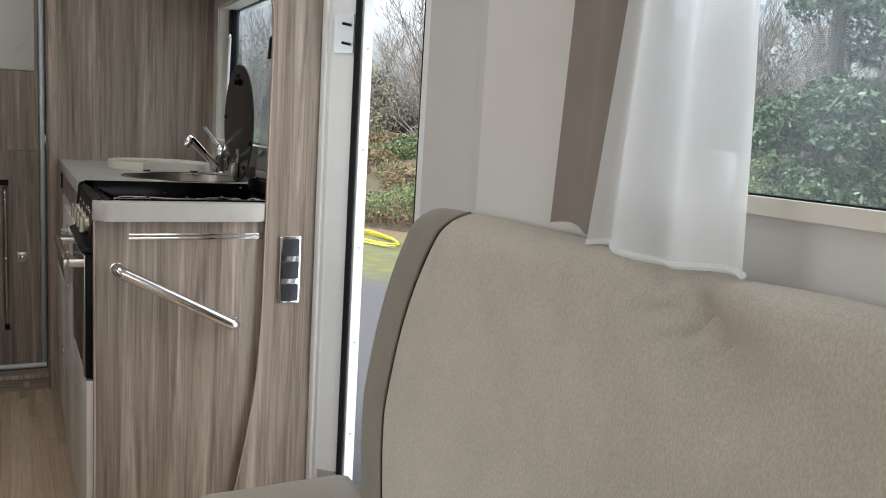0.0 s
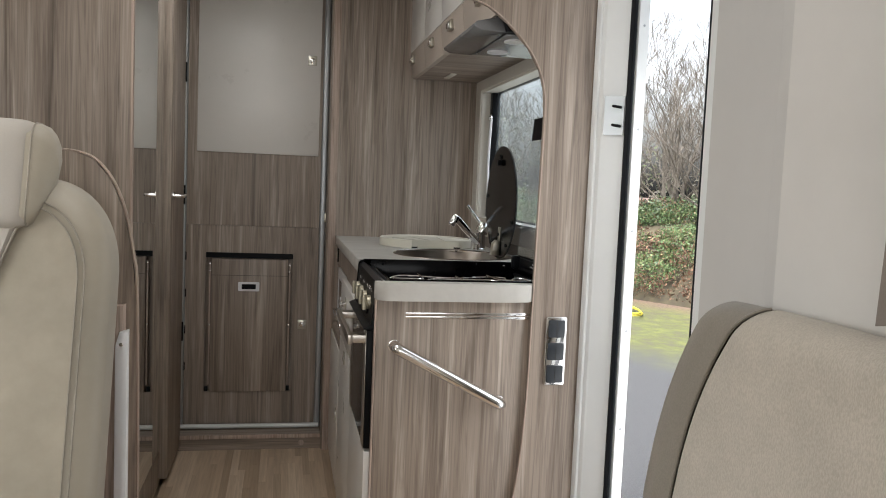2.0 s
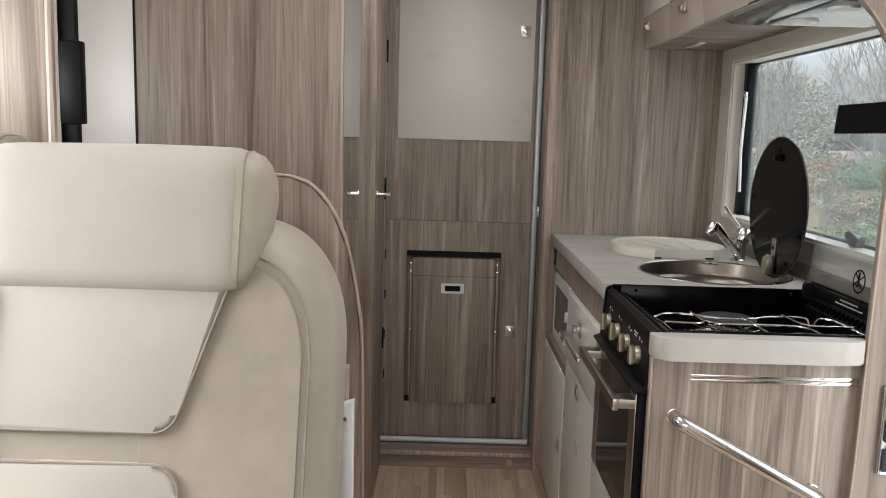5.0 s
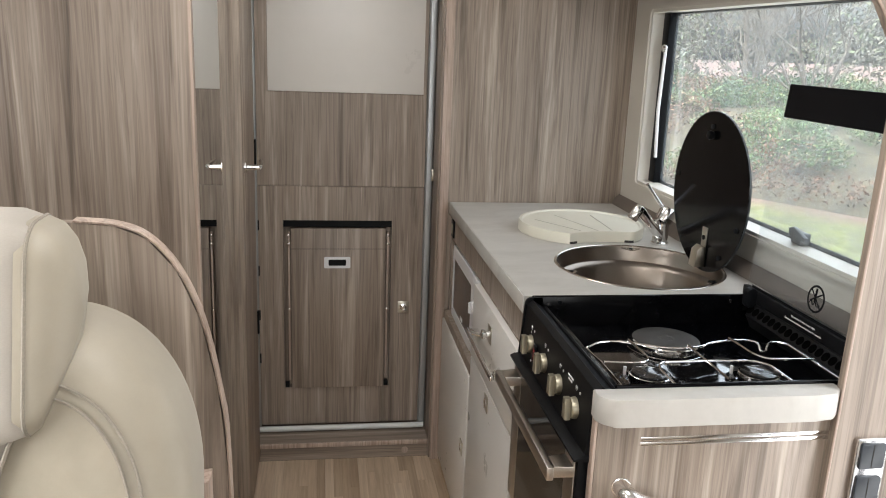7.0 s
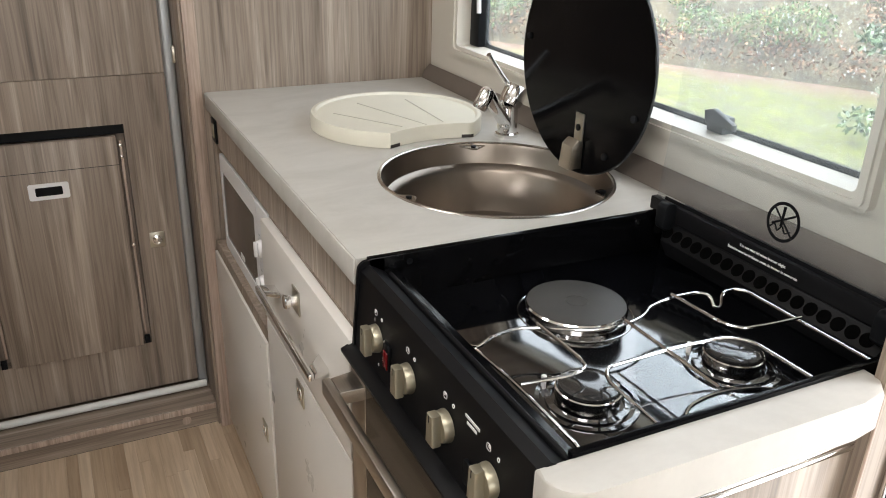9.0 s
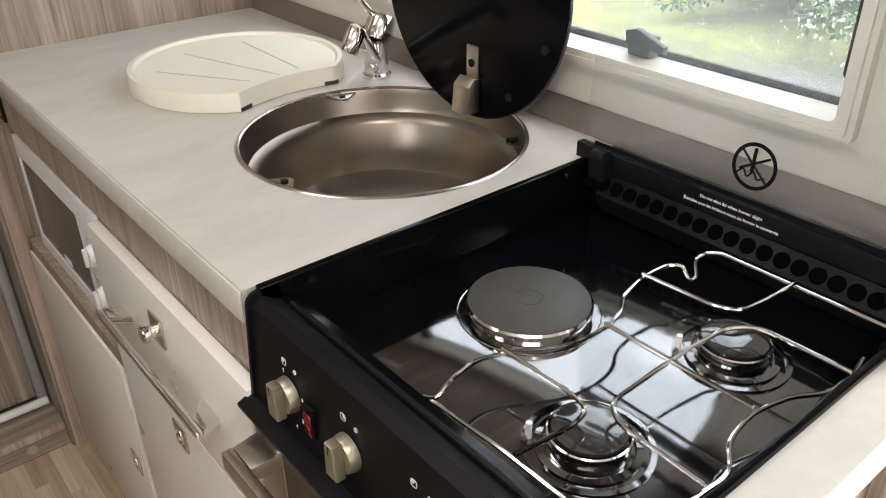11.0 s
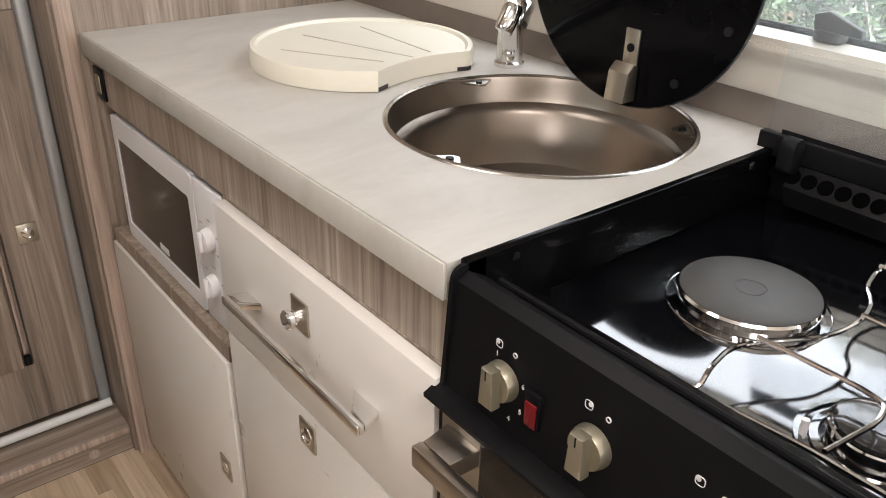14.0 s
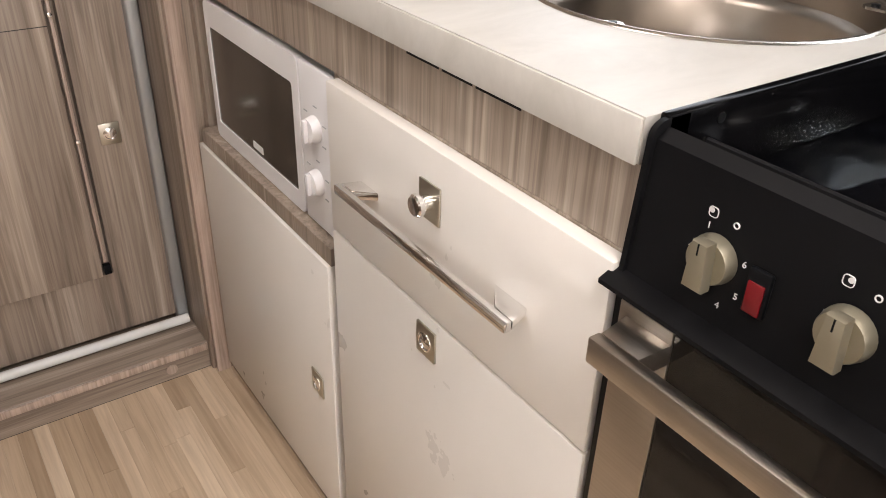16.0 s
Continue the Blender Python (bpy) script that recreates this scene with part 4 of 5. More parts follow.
    part("burner_cap", lathe([(0, 0.0262), (0.012, 0.026), (0.028 * r, 0.0245), (0.0325 * r, 0.0225), (0.033 * r, 0.0195), (0, 0.0195)], (bx, by, HB), 40), BURNER_CAP, bn)
    part("igniter", lathe([(0.003, 0), (0.003, 0.016), (0, 0.017)], (bx - 0.03, by + 0.041, HB), 10), WHITE_PLASTIC, bn)

# wire pan support
GZ = 0.888
rack = thing("pan_support", (0.45, 2.2, HB), "chrome wire pan support over the gas burners", "pan support")
W = 0.0022
def wirepart(name, pts, bend_r=0.012, up=0.0):
    """A bent wire through x, y and an optional height below the top of the rack."""
    path = [(max(0.262, p[0] - 0.014), p[1] - 0.015, GZ + up + (p[2] if len(p) > 2 else 0.0)) for p in pts]
    part(name, tube(bent(path, bend_r), W, 8), CHROME, rack)
wirepart("wire", [(0.276, 2.325, -0.036), (0.276, 2.318, -0.012), (0.280, 2.300, -0.008), (0.299, 2.305), (0.335, 2.312), (0.363, 2.302), (0.415, 2.272), (0.462, 2.268), (0.495, 2.277), (0.516, 2.293), (0.56, 2.304), (0.600, 2.302), (0.612, 2.291), (0.612, 2.280, -0.014), (0.622, 2.278, -0.014), (0.632, 2.290), (0.651, 2.290)], 0.02)
wirepart("wire", [(0.651, 2.290), (0.664, 2.28), (0.664, 2.19), (0.664, 2.085), (0.652, 2.078, -0.004), (0.61, 2.078, -0.030)])
wirepart("wire", [(0.276, 2.325, -0.036), (0.272, 2.305, -0.008), (0.272, 2.21), (0.272, 2.092), (0.272, 2.084, -0.034)])
wirepart("wire", [(0.290, 2.084, -0.034), (0.296, 2.086), (0.345, 2.090), (0.39, 2.086), (0.414, 2.106), (0.458, 2.114), (0.504, 2.104), (0.53, 2.086), (0.571, 2.084), (0.60, 2.090)], 0.02)
wirepart("wire", [(0.272, 2.201), (0.335, 2.194), (0.358, 2.20), (0.362, 2.222), (0.360, 2.304)], 0.012, 0.005)
wirepart("wire", [(0.461, 2.270), (0.462, 2.114)], 0.01, 0.005)
wirepart("wire", [(0.361, 2.090), (0.363, 2.172), (0.378, 2.193), (0.48, 2.196), (0.545, 2.191), (0.566, 2.172), (0.567, 2.084)], 0.02, 0.005)
wirepart("wire", [(0.559, 2.303), (0.564, 2.222), (0.576, 2.199), (0.61, 2.194), (0.664, 2.192)], 0.015, 0.005)
for sx_, sy_ in ((0.265, 2.318), (0.265, 2.076), (0.66, 2.08)):
    part("rubber_foot", lathe([(0.007, 0), (0.007, 0.012), (0, 0.013)], (sx_, sy_, HB), 12), BLACK_RUBBER, rack)

# glass lid of the hob, standing up
glid = thing("hob_lid", (0.70, 2.28, 0.945), "clear glass hob lid standing open with a black top band", "hob lid")
part("lid_pane", box(0.697, 0.7015, n0 + 0.02, 2.509, 0.9312, 1.292, 0.0008), LID_GLASS, glid, smooth=False)
part("black_band", box(0.697, 0.7015, n0 + 0.02, 2.509, 1.2925, 1.360, 0.0008), CARD, glid, "black printed band", smooth=False)
part("foot_band", box(0.6962, 0.6968, n0 + 0.022, 2.49, 0.9315, 0.937), CARD, glid, smooth=False)
LEAN_LID = 0.08
YC, ZC, RC = 2.272, 0.974, 0.0265
sign = part("warning_symbol", ring(arc(YC, ZC, RC, 0, 360, 32)[:-1], arc(YC, ZC, RC - 0.0042, 0, 360, 32)[:-1], "x", 0.6962, 0.6968), CARD, glid, "black round warning symbol", smooth=False)
part("symbol_bar", tube([(0.6965, YC + 0.019, ZC + 0.017), (0.6965, YC - 0.019, ZC - 0.017)], 0.0012, 6), CARD, sign)
part("symbol_lid", tube([(0.6965, YC - 0.016, ZC + 0.013), (0.6965, YC + 0.016, ZC - 0.006)], 0.0016, 6), CARD, sign)
part("symbol_flames", tube(smooth_path([(0.6965, YC + 0.019, ZC - 0.012), (0.6965, YC + 0.012, ZC - 0.006), (0.6965, YC + 0.006, ZC - 0.013), (0.6965, YC, ZC - 0.006), (0.6965, YC - 0.006, ZC - 0.013), (0.6965, YC - 0.014, ZC - 0.009)]), 0.0011, 6), CARD, sign)
part("symbol_pan", tube([(0.6965, YC + 0.002, ZC + 0.02), (0.6965, YC + 0.002, ZC - 0.006)], 0.002, 6), CARD, sign)
text_mesh("warning_line", "Do not shut lid when burner alight", 0.0056, Matrix.Translation((0.6893, 2.285, 0.9215)) @ FACE, MARK, cooker)
text_mesh("warning_line", "Éteindre tous les brûleurs avant de fermer le couvercle", 0.0054, Matrix.Translation((0.6893, 2.285, 0.9125)) @ FACE, MARK, cooker)
for piece in glid.children_recursive:
    for v in piece.data.vertices:
        v.co.x += (v.co.z - 0.931) * LEAN_LID
guard = solo("splash_guard", prism(rounded(0.655, 0.735, 0.906, 1.02, 0.012, 4), "y", 2.045, 2.049), SMOKED, "small smoked glass splash guard beside the hob", "splash guard")

# microwave in its niche
mwx = 0.206
micro = thing("microwave", (0.45, 3.2, 0.562), "white compact microwave in an oak niche", "microwave")
part("case", box(mwx + 0.012, 0.60, 3.008, 3.448, 0.553, 0.782, 0.006), WHITE_PLASTIC, micro)
mdoor = part("oven_door", ring(rounded(3.105, 3.452, 0.549, 0.785, 0.012, 4), rounded(3.126, 3.436, 0.578, 0.744, 0.006, 4), "x", mwx, mwx + 0.012), WHITE_PLASTIC, micro, "white microwave door frame")
part("door_window", box(mwx + 0.002, mwx + 0.006, 3.120, 3.442, 0.572, 0.750), plain("microwave_screen", (0.035, 0.028, 0.022), 0.12, vary=0.15), mdoor, "dark brown microwave window", smooth=False)
part("maker_bar", box(mwx + 0.001, mwx + 0.0022, 3.255, 3.292, 0.585, 0.596), MARK, mdoor, smooth=False)
mp = part("dial_panel", box(mwx, mwx + 0.012, 3.006, 3.1045, 0.549, 0.785, 0.004), WHITE_PLASTIC, micro)
for zz in (0.700, 0.622):
    dk = part("dial", lathe([(0.019, 0), (0.019, 0.003), (0.016, 0.012), (0, 0.013)], (mwx, 3.058, zz), 28, TURN_X), WHITE_PLASTIC, micro, "white timer dial")
    part("dial_grip", box(mwx - 0.019, mwx - 0.0125, 3.054, 3.062, zz - 0.016, zz + 0.016, 0.002), WHITE_PLASTIC, dk)
    for dy, dz in ((0.027, 0.018), (-0.002, 0.032), (-0.027, 0.012), (0.025, -0.016), (-0.024, -0.018)):
        part("dial_mark", box(mwx - 0.0006, mwx + 0.0004, 3.058 + dy - 0.005, 3.058 + dy + 0.005, zz + dz - 0.0008, zz + dz + 0.0008), GREY_METAL, mp, smooth=False)

# ---- kitchen window ----
LATCH_GREY = plain("grey_latch_plastic", (0.10, 0.105, 0.11), 0.4, vary=0.06)
win = thing("window_1", (0.80, 2.8, 1.02), "rain-spotted acrylic kitchen window with black stays", "window", kind="structure")
part("window_frame", ring(rounded(2.206, 3.370, 0.998, 1.550, 0.012, 5), rounded(2.228, 3.348, 1.020, 1.528, 0.008, 5), "x", 0.765, 0.7795), FRAME_CREAM, win, "cream moulded inner frame")
part("frame_bead", ring(rounded(2.2125, 3.3635, 1.0045, 1.5435, 0.010, 5), rounded(2.2195, 3.3565, 1.0115, 1.5365, 0.013, 5), "x", 0.760, 0.7648), FRAME_CREAM, win)
part("frame_lip", ring(rounded(2.2175, 3.3575, 1.0115, 1.5375, 0.010, 5), rounded(2.226, 3.350, 1.019, 1.529, 0.010, 5), "x", 0.7798, 0.822), FRAME_CREAM, win)
part("pane", box(0.823, 0.828, 2.209, 3.368, 1.005, 1.544), PANE, win, smooth=False).visible_shadow = False
part("black_seal", ring(rounded(2.209, 3.368, 1.005, 1.544, 0.02, 4), rounded(2.237, 3.315, 1.026, 1.524, 0.02, 4), "x", 0.8285, 0.8335), BLACK_RUBBER, win, "black rubber seal")
part("side_channel", box(0.801, 0.822, 3.308, 3.349, 1.020, 1.528, 0.002), BLACK_PLASTIC, win, "black stay channel")
part("stay_arm", tube([(0.795, 3.297, 1.10), (0.790, 3.30, 1.24), (0.797, 3.306, 1.42)], 0.0055, 8), WHITE_PLASTIC, win, "pale window stay")
part("stay_knob", lathe([(0.010, 0), (0.012, 0.006), (0.009, 0.012), (0, 0.013)], (0.799, 3.307, 1.425), 14, TURN_X), CHROME, win)
for yy in (2.515, 3.05):
    h = part("window_latch", box(0.797, 0.822, yy - 0.018, yy + 0.018, 1.0195, 1.047, 0.004), LATCH_GREY, win, "grey turn latch")
    part("latch_lever", prism([(yy - 0.048, 1.034), (yy + 0.012, 1.036), (yy + 0.016, 1.054), (yy - 0.003, 1.060), (yy - 0.048, 1.044)], "x", 0.786, 0.7968, 0.003), LATCH_GREY, h)
part("end_stay", prism(rounded(2.229, 2.243, 1.06, 1.17, 0.006, 4), "x", 0.79, 0.80, 0.002), BLACK_PLASTIC, win)
# raindrops on the outside of the pane
random.seed(11)
bm = bmesh.new()
for k in range(3600):
    y, z, r = random.uniform(2.26, 3.30), random.uniform(1.03, 1.52), 0.0005 + 0.0013 * random.random() ** 2
    vs = [bm.verts.new((0.8295, y + r * math.cos(a * math.pi / 3), z + r * 1.3 * math.sin(a * math.pi / 3))) for a in range(6)]
    tip = bm.verts.new((0.8295 + r * 0.7, y, z - r * 0.2))
    for i in range(6):
        bm.faces.new((vs[i], vs[(i + 1) % 6], tip))
DROP = material("raindrop", (0.9, 0.93, 0.95), 0.05)
bsdf(DROP).inputs["Transmission Weight"].default_value = 1.0
bsdf(DROP).inputs["IOR"].default_value = 1.33
drops = part("raindrops", bm, DROP, win)
tagged(drops, kind="stuff")
drops.visible_shadow = False

# ---- overhead cabinets and hood ----
CX = 0.497
for i, (ya, yb) in enumerate(((3.18, 3.515), (2.84, 3.178), (2.50, 2.838), (2.05, 2.498))):
    c = thing("overhead_cabinet", (0.64, (ya + yb) / 2, 1.60), "white and beige overhead cabinet with a lower handle band", "cabinet", "overhead cabinets")
    part("body", box(CX + 0.02, 0.779, ya + 0.001, yb - 0.001, 1.600, CEIL - 0.005), WOOD, c, smooth=False)
    part("door", box(CX - 0.012, CX + 0.008, ya + 0.002, yb - 0.002, 1.694, CEIL - 0.01, 0.003), WHITE, c)
    part("band", prism([(CX, 1.588), (CX + 0.018, 1.588), (CX + 0.018, 1.691), (CX - 0.012, 1.691)], "y", ya + 0.002, yb - 0.002, 0.002), plain("beige_band", (0.46, 0.39, 0.33), 0.45, vary=0.03), c, "beige lower band")
    ym = yb - 0.07 if i == 0 else (ya + yb) / 2
    hd = part("push_handle", box(CX - 0.020, CX - 0.006, ym - 0.028, ym + 0.028, 1.640, 1.672, 0.003), NICKEL, c, "satin nickel push catch")
    part("catch_button", box(CX - 0.024, CX - 0.0195, ym - 0.018, ym + 0.018, 1.646, 1.664, 0.002), CHROME, hd)
    part("underside", box(CX + 0.019, 0.779, ya, yb, 1.588, 1.5995), WOOD_X, c, "grey oak underside", smooth=False)
part_light = solo("cabinet_downlight", box(0.61, 0.635, 3.26, 3.40, 1.5825, 1.5875, 0.002), FRAME_CREAM, "slim white light strip under the cabinets, switched off", "light")
hood = thing("cooker_hood", (0.6, 2.27, 1.54), "black cooker hood with a clear visor under the cabinets", "cooker hood")
part("housing", prism([(0.500, 1.558), (0.505, 1.587), (0.775, 1.587), (0.775, 1.535), (0.51, 1.533)], "y", 2.06, 2.45, 0.004), BLACK_PLASTIC, hood)
part("visor", prism([(0.428, 1.541), (0.426, 1.548), (0.434, 1.556), (0.4995, 1.572), (0.5095, 1.5325), (0.445, 1.534)], "y", 2.07, 2.46, 0.003, 3), plain("smoky_grey_visor", (0.16, 0.16, 0.165), 0.15, 0.3, vary=0.1), hood, "smoky grey rounded visor")
part("filter_plate", box(0.515, 0.74, 2.09, 2.42, 1.5285, 1.5335, 0.002), plain("dull_grey_steel", (0.36, 0.36, 0.37), 0.25, 0.6), hood, "grey metal filter plate")
for yy in (2.16, 2.34):
    part("hood_lamp", lathe([(0.03, 0), (0.03, -0.004), (0, -0.005)], (0.56, yy, 1.5285), 24), WHITE_PLASTIC, hood)
part("switch_bar", box(0.458, 0.482, 2.335, 2.40, 1.560, 1.5715, 0.002), BLACK_PLASTIC, hood, "black switch block")

# ---- end panel towards the entrance ----
EY = 2.04
endp = thing("end_panel", (0.4, EY, FZ), "grey oak end panel of the kitchen with a silver inlay", "panel")
part("panel_board", box(0.206, 0.612, EY, EY + 0.016, FZ, 0.858, 0.0015), WOOD, endp)
part("corner_edge", box(0.2005, 0.2055, EY, EY + 0.016, FZ, 0.858, 0.001), EDGE, endp)
for zz in (0.8135, 0.8225):
    part("silver_inlay", box(0.277, 0.600, EY - 0.002, EY + 0.0005, zz - 0.0032, zz + 0.0032, 0.001), CHROME, endp, "silver inlay strip")
blockp = [(0.606, 2.035), (0.606, 2.0565), (0.199, 2.0565)] + arc(0.235, 2.04, 0.036, 180, 270, 8, ry=0.03) + [(0.55, 2.010), (0.585, 2.014)]
solo("worktop_end_block", prism(blockp, "z", 0.857, 0.902, 0.003), WORKTOP, "thick pale rounded worktop end beside the hob", "worktop edge")
rail = thing("grab_rail", (0.39, EY, 0.60), "chrome grab rail fixed aslant to the end panel", "grab rail")
a, b = Vector((0.252, 2.008, 0.741)), Vector((0.525, 1.998, 0.598))
part("rail_tube", tube(bent([a + Vector((0.0, 0.032, 0)), a, b, b + Vector((0.0, 0.042, 0))], 0.02), 0.0145, 16), CHROME, rail)
for q in (a, b):
    part("rail_flange", lathe([(0.016, 0), (0.016, 0.003), (0.012, 0.004)], (q.x, EY, q.z), 20, TURN_Y), CHROME, rail)

# wooden pillar with the arch towards the hob
arch = [(0.729, FZ), (0.729, CEIL), (0.40, CEIL), (0.40, 1.60), (0.452, 1.583), (0.503, 1.546), (0.556, 1.492), (0.588, 1.44), (0.603, 1.39), (0.607, 1.33), (0.604, 1.1), (0.600, 0.82), (0.597, 0.61), (0.585, 0.43), (0.560, 0.265), (0.537, 0.144), (0.505, FZ)]
pil = thing("pillar_panel", (0.66, 2.02, FZ), "grey oak pillar panel with an arched edge", "panel")
part("panel_board", prism(arch, "y", 2.022, 2.0395), WOOD, pil, smooth=False)
part("panel_edge", tube(smooth_path([(0.400, 2.0235, 1.601)] + [(p[0], 2.0235, p[1]) for p in arch[4:-1]] + [(0.505, 2.0235, FZ)], 4), 0.0022, 6), EDGE, pil, "rounded edge band")
part("upper_return", box(0.40, 0.729, 2.0396, 2.0485, 1.60, CEIL), WOOD, pil, smooth=False)
switches = thing("switch_panel", (0.664, 2.02, 0.645), "chrome switch panel with three black rockers", "switch")
part("frame", prism(rounded(0.636, 0.692, 0.645, 0.821, 0.005, 3), "y", 2.0145, 2.0215, 0.002), CHROME, switches, "chrome frame")
for k in range(3):
    zz = 0.674 + k * 0.0585
    r = part("rocker", prism(rounded(0.642, 0.686, zz - 0.0225, zz + 0.0225, 0.004, 3), "y", 2.0105, 2.0148, 0.0015), plain("rocker_black", (0.02, 0.024, 0.03), 0.4), switches, "black rocker switch")
    part("rocker_split", box(0.6635, 0.6645, 2.0098, 2.0106, zz - 0.021, zz + 0.021), DARK_INSIDE, r, smooth=False)

# ---- entrance door frame ----
fr = thing("door_3", (0.78, 1.75, FZ), "white entrance door frame, door swung open outside", "door", kind="structure")
part("inner_frame", prism([(0.730, 2.0215), (0.744, 1.992), (0.748, 1.989), (0.788, 1.950), (0.80, 1.965), (0.80, 2.035), (0.730, 2.035)], "z", FZ, CEIL, 0.0), DOOR_WHITE, fr, smooth=False)
part("bead", tube([(0.737, 2.008, FZ), (0.737, 2.008, CEIL)], 0.006, 10), DOOR_WHITE, fr)
part("seal", prism([(0.7885, 1.951), (0.787, 1.943), (0.792, 1.938), (0.80, 1.942), (0.802, 1.964)], "z", FZ, CEIL), BLACK_RUBBER, fr, "black rubber door seal")
part("seal_bead", tube([(0.797, 1.9405, FZ), (0.797, 1.9405, CEIL)], 0.0045, 8), BLACK_RUBBER, fr)
part("outer_frame", prism([(0.8025, 1.942), (0.806, 1.937), (0.834, 1.943), (0.834, 1.985), (0.8025, 1.985)], "z", FZ - 0.3, CEIL), DOOR_WHITE, fr, "white outer frame", smooth=False)
for k in range(7):
    part("frame_rivet", lathe([(0.003, 0), (0.003, 0.001), (0, 0.002)], (0.82, 1.9395, 0.05 + 0.25 * k), 8, TURN_Y), GREY_METAL, fr)
part("near_frame", prism([(0.7885, 1.5355), (0.7885, 1.56), (0.81, 1.572), (0.86, 1.572), (0.86, 1.5355)], "z", FZ - 0.3, CEIL), DOOR_WHITE, fr, smooth=False)
part("near_seal", tube([(0.80, 1.577, FZ), (0.80, 1.577, CEIL)], 0.006, 8), BLACK_RUBBER, fr)
part("threshold", box(0.725, 0.86, 1.5725, 1.936, FZ - 0.06, FZ + 0.004, 0.003), GREY_METAL, fr, "grey metal threshold")
part("head", box(0.73, 0.86, 1.5725, 1.936, 1.86, CEIL), DOOR_WHITE, fr, smooth=False)
for zz in (1.285, 0.10):
    hg = part("hinge_plate", prism([(0.7490, 1.9840), (0.7465, 1.9815), (0.7825, 1.9455), (0.7850, 1.9480)], "z", zz, zz + 0.095), GREY_METAL, fr, "grey metal strike plate", smooth=False)
    for q in (0.024, 0.07):
        part("bolt", tube(bent([(0.764, 1.962, zz + q), (0.757, 1.955, zz + q), (0.768, 1.944, zz + q - 0.003), (0.776, 1.951, zz + q - 0.003)], 0.005), 0.0035, 8), BLACK_PLASTIC, hg)

# ---- sofa along the wall ----
sofa = thing("side_sofa", (0.5, 0.35, 0.1), "taupe cloth side sofa with a tall backrest", "sofa")
# backrest: leaning profile swept along the wall, with a rounded upper corner
prof_top = 0.988


def back_profile(t):
    """x and z along the front and over the top of the backrest."""
    if t < 0.7:
        return 0.555 + 0.065 * (t / 0.7) + 0.012 * math.sin(math.pi * t / 0.7), 0.44 + (prof_top - 0.045 - 0.44) * t / 0.7
    a = (t - 0.7) / 0.3 * math.pi * 0.75
    return 0.665 - 0.045 * math.cos(a), prof_top - 0.045 + 0.045 * math.sin(a)


def back_end(z):
    """How far the cloth reaches along the wall at this height."""
    return 1.25 - 0.135 * max(0.0, (z - 0.66) / (prof_top - 0.66)) ** 2.2 - 0.05 * max(0.0, (0.64 - z) / 0.12) ** 1.4


bm = bmesh.new()
rows = []
for s in (0, 0.006, 0.018, 0.04, 0.09, 0.15, 0.2, 0.25, 0.3, 0.36, 0.39, 0.41, 0.43, 0.45, 0.47, 0.49, 0.51, 0.53, 0.55, 0.57, 0.6, 0.64, 0.7, 0.8, 1.1, 1.5, 2.2):
    row = []
    for k in range(31):
        x, z = back_profile(k / 30)
        y = back_end(z) - s
        soft = math.exp(-s / 0.012)
        fold = 0.715 - (0.989 - z) * 1.3
        deep = max(0.0, min(1.0, (z - 0.83) / 0.10))
        crease = (0.026 * math.exp(-((y - fold) / 0.02) ** 2) + 0.045 * math.exp(-((y - fold + 0.05) / 0.05) ** 2)) * deep
        dip = 0.010 * math.exp(-((y - 0.64) / 0.10) ** 2) * max(0.0, (k / 30 - 0.6) / 0.4)
        row.append(bm.verts.new((x + crease + 0.010 * soft, y, z - dip - 0.006 * soft)))
    row.append(bm.verts.new((0.715, row[-1].co.y, row[-1].co.z - 0.01)))
    row.append(bm.verts.new((0.715, back_end(0.44) - s, 0.44)))
    rows.append(row)
for p, q in zip(rows, rows[1:]):
    for i in range(len(p) - 1):
        bm.faces.new((p[i], p[i + 1], q[i + 1], q[i]))
bm.faces.new(rows[-1][::-1])
part("backrest", bm, BENCH_CLOTH, sofa, "taupe ribbed cloth backrest")
bm = bmesh.new()
rows = []
for w in (0.0, 0.004, 0.03, 0.055, 0.068, 0.072):
    row = []
    for k in range(31):
        x, z = back_profile(k / 30)
        fade = max(0.0, (w - 0.05) / 0.022)
        y = back_end(z) - 0.002 + w * (1.85 + 0.15 * max(0, (z - 0.66) / 0.33) ** 2.2)
        row.append(bm.verts.new((x + 0.006 + 0.022 * fade, y, z - 0.004 - 0.012 * fade)))
    row.append(bm.verts.new((0.7155, row[-1].co.y, row[-1].co.z - 0.01)))
    row.append(bm.verts.new((0.7155, row[0].co.y, 0.44)))
    rows.append(row)
for p, q in zip(rows, rows[1:]):
    for i in range(len(p) - 1):
        bm.faces.new((p[i], p[i + 1], q[i + 1], q[i]))
bm.faces.new(rows[-1])
part("side_gusset", bm, BENCH_SIDE, sofa, "darker leatherette end of the backrest")
pp = []
for k in range(0, 28):
    x, z = back_profile(k / 30)
    pp.append((x + 0.004, back_end(z) + 0.001, z - 0.003))
part("piping", tube(pp, 0.0026, 6), BENCH_SIDE, sofa)
part("seat_cushion", cushion(0.30, 0.60, -1.0, 1.385, 0.36, 0.470, 0.03, puff=0.006), SEAT_HIDE, sofa, "sand leatherette seat cushion")
part("base", box(0.33, 0.715, -1.0, 1.26, FZ, 0.3605), WOOD, sofa, "grey oak sofa base", smooth=False)

# curtain and voile at the sofa window
def drape(name, y0, y1, z0, z1, x, folds, depth, slope, mat, parent):
    bm = bmesh.new()
    nu, nv = 60, 14
    grid = []
    for j in range(nv + 1):
        v = j / nv
        row = []
        for i in range(nu + 1):
            u = i / nu
            h = (z1 - z0) * v
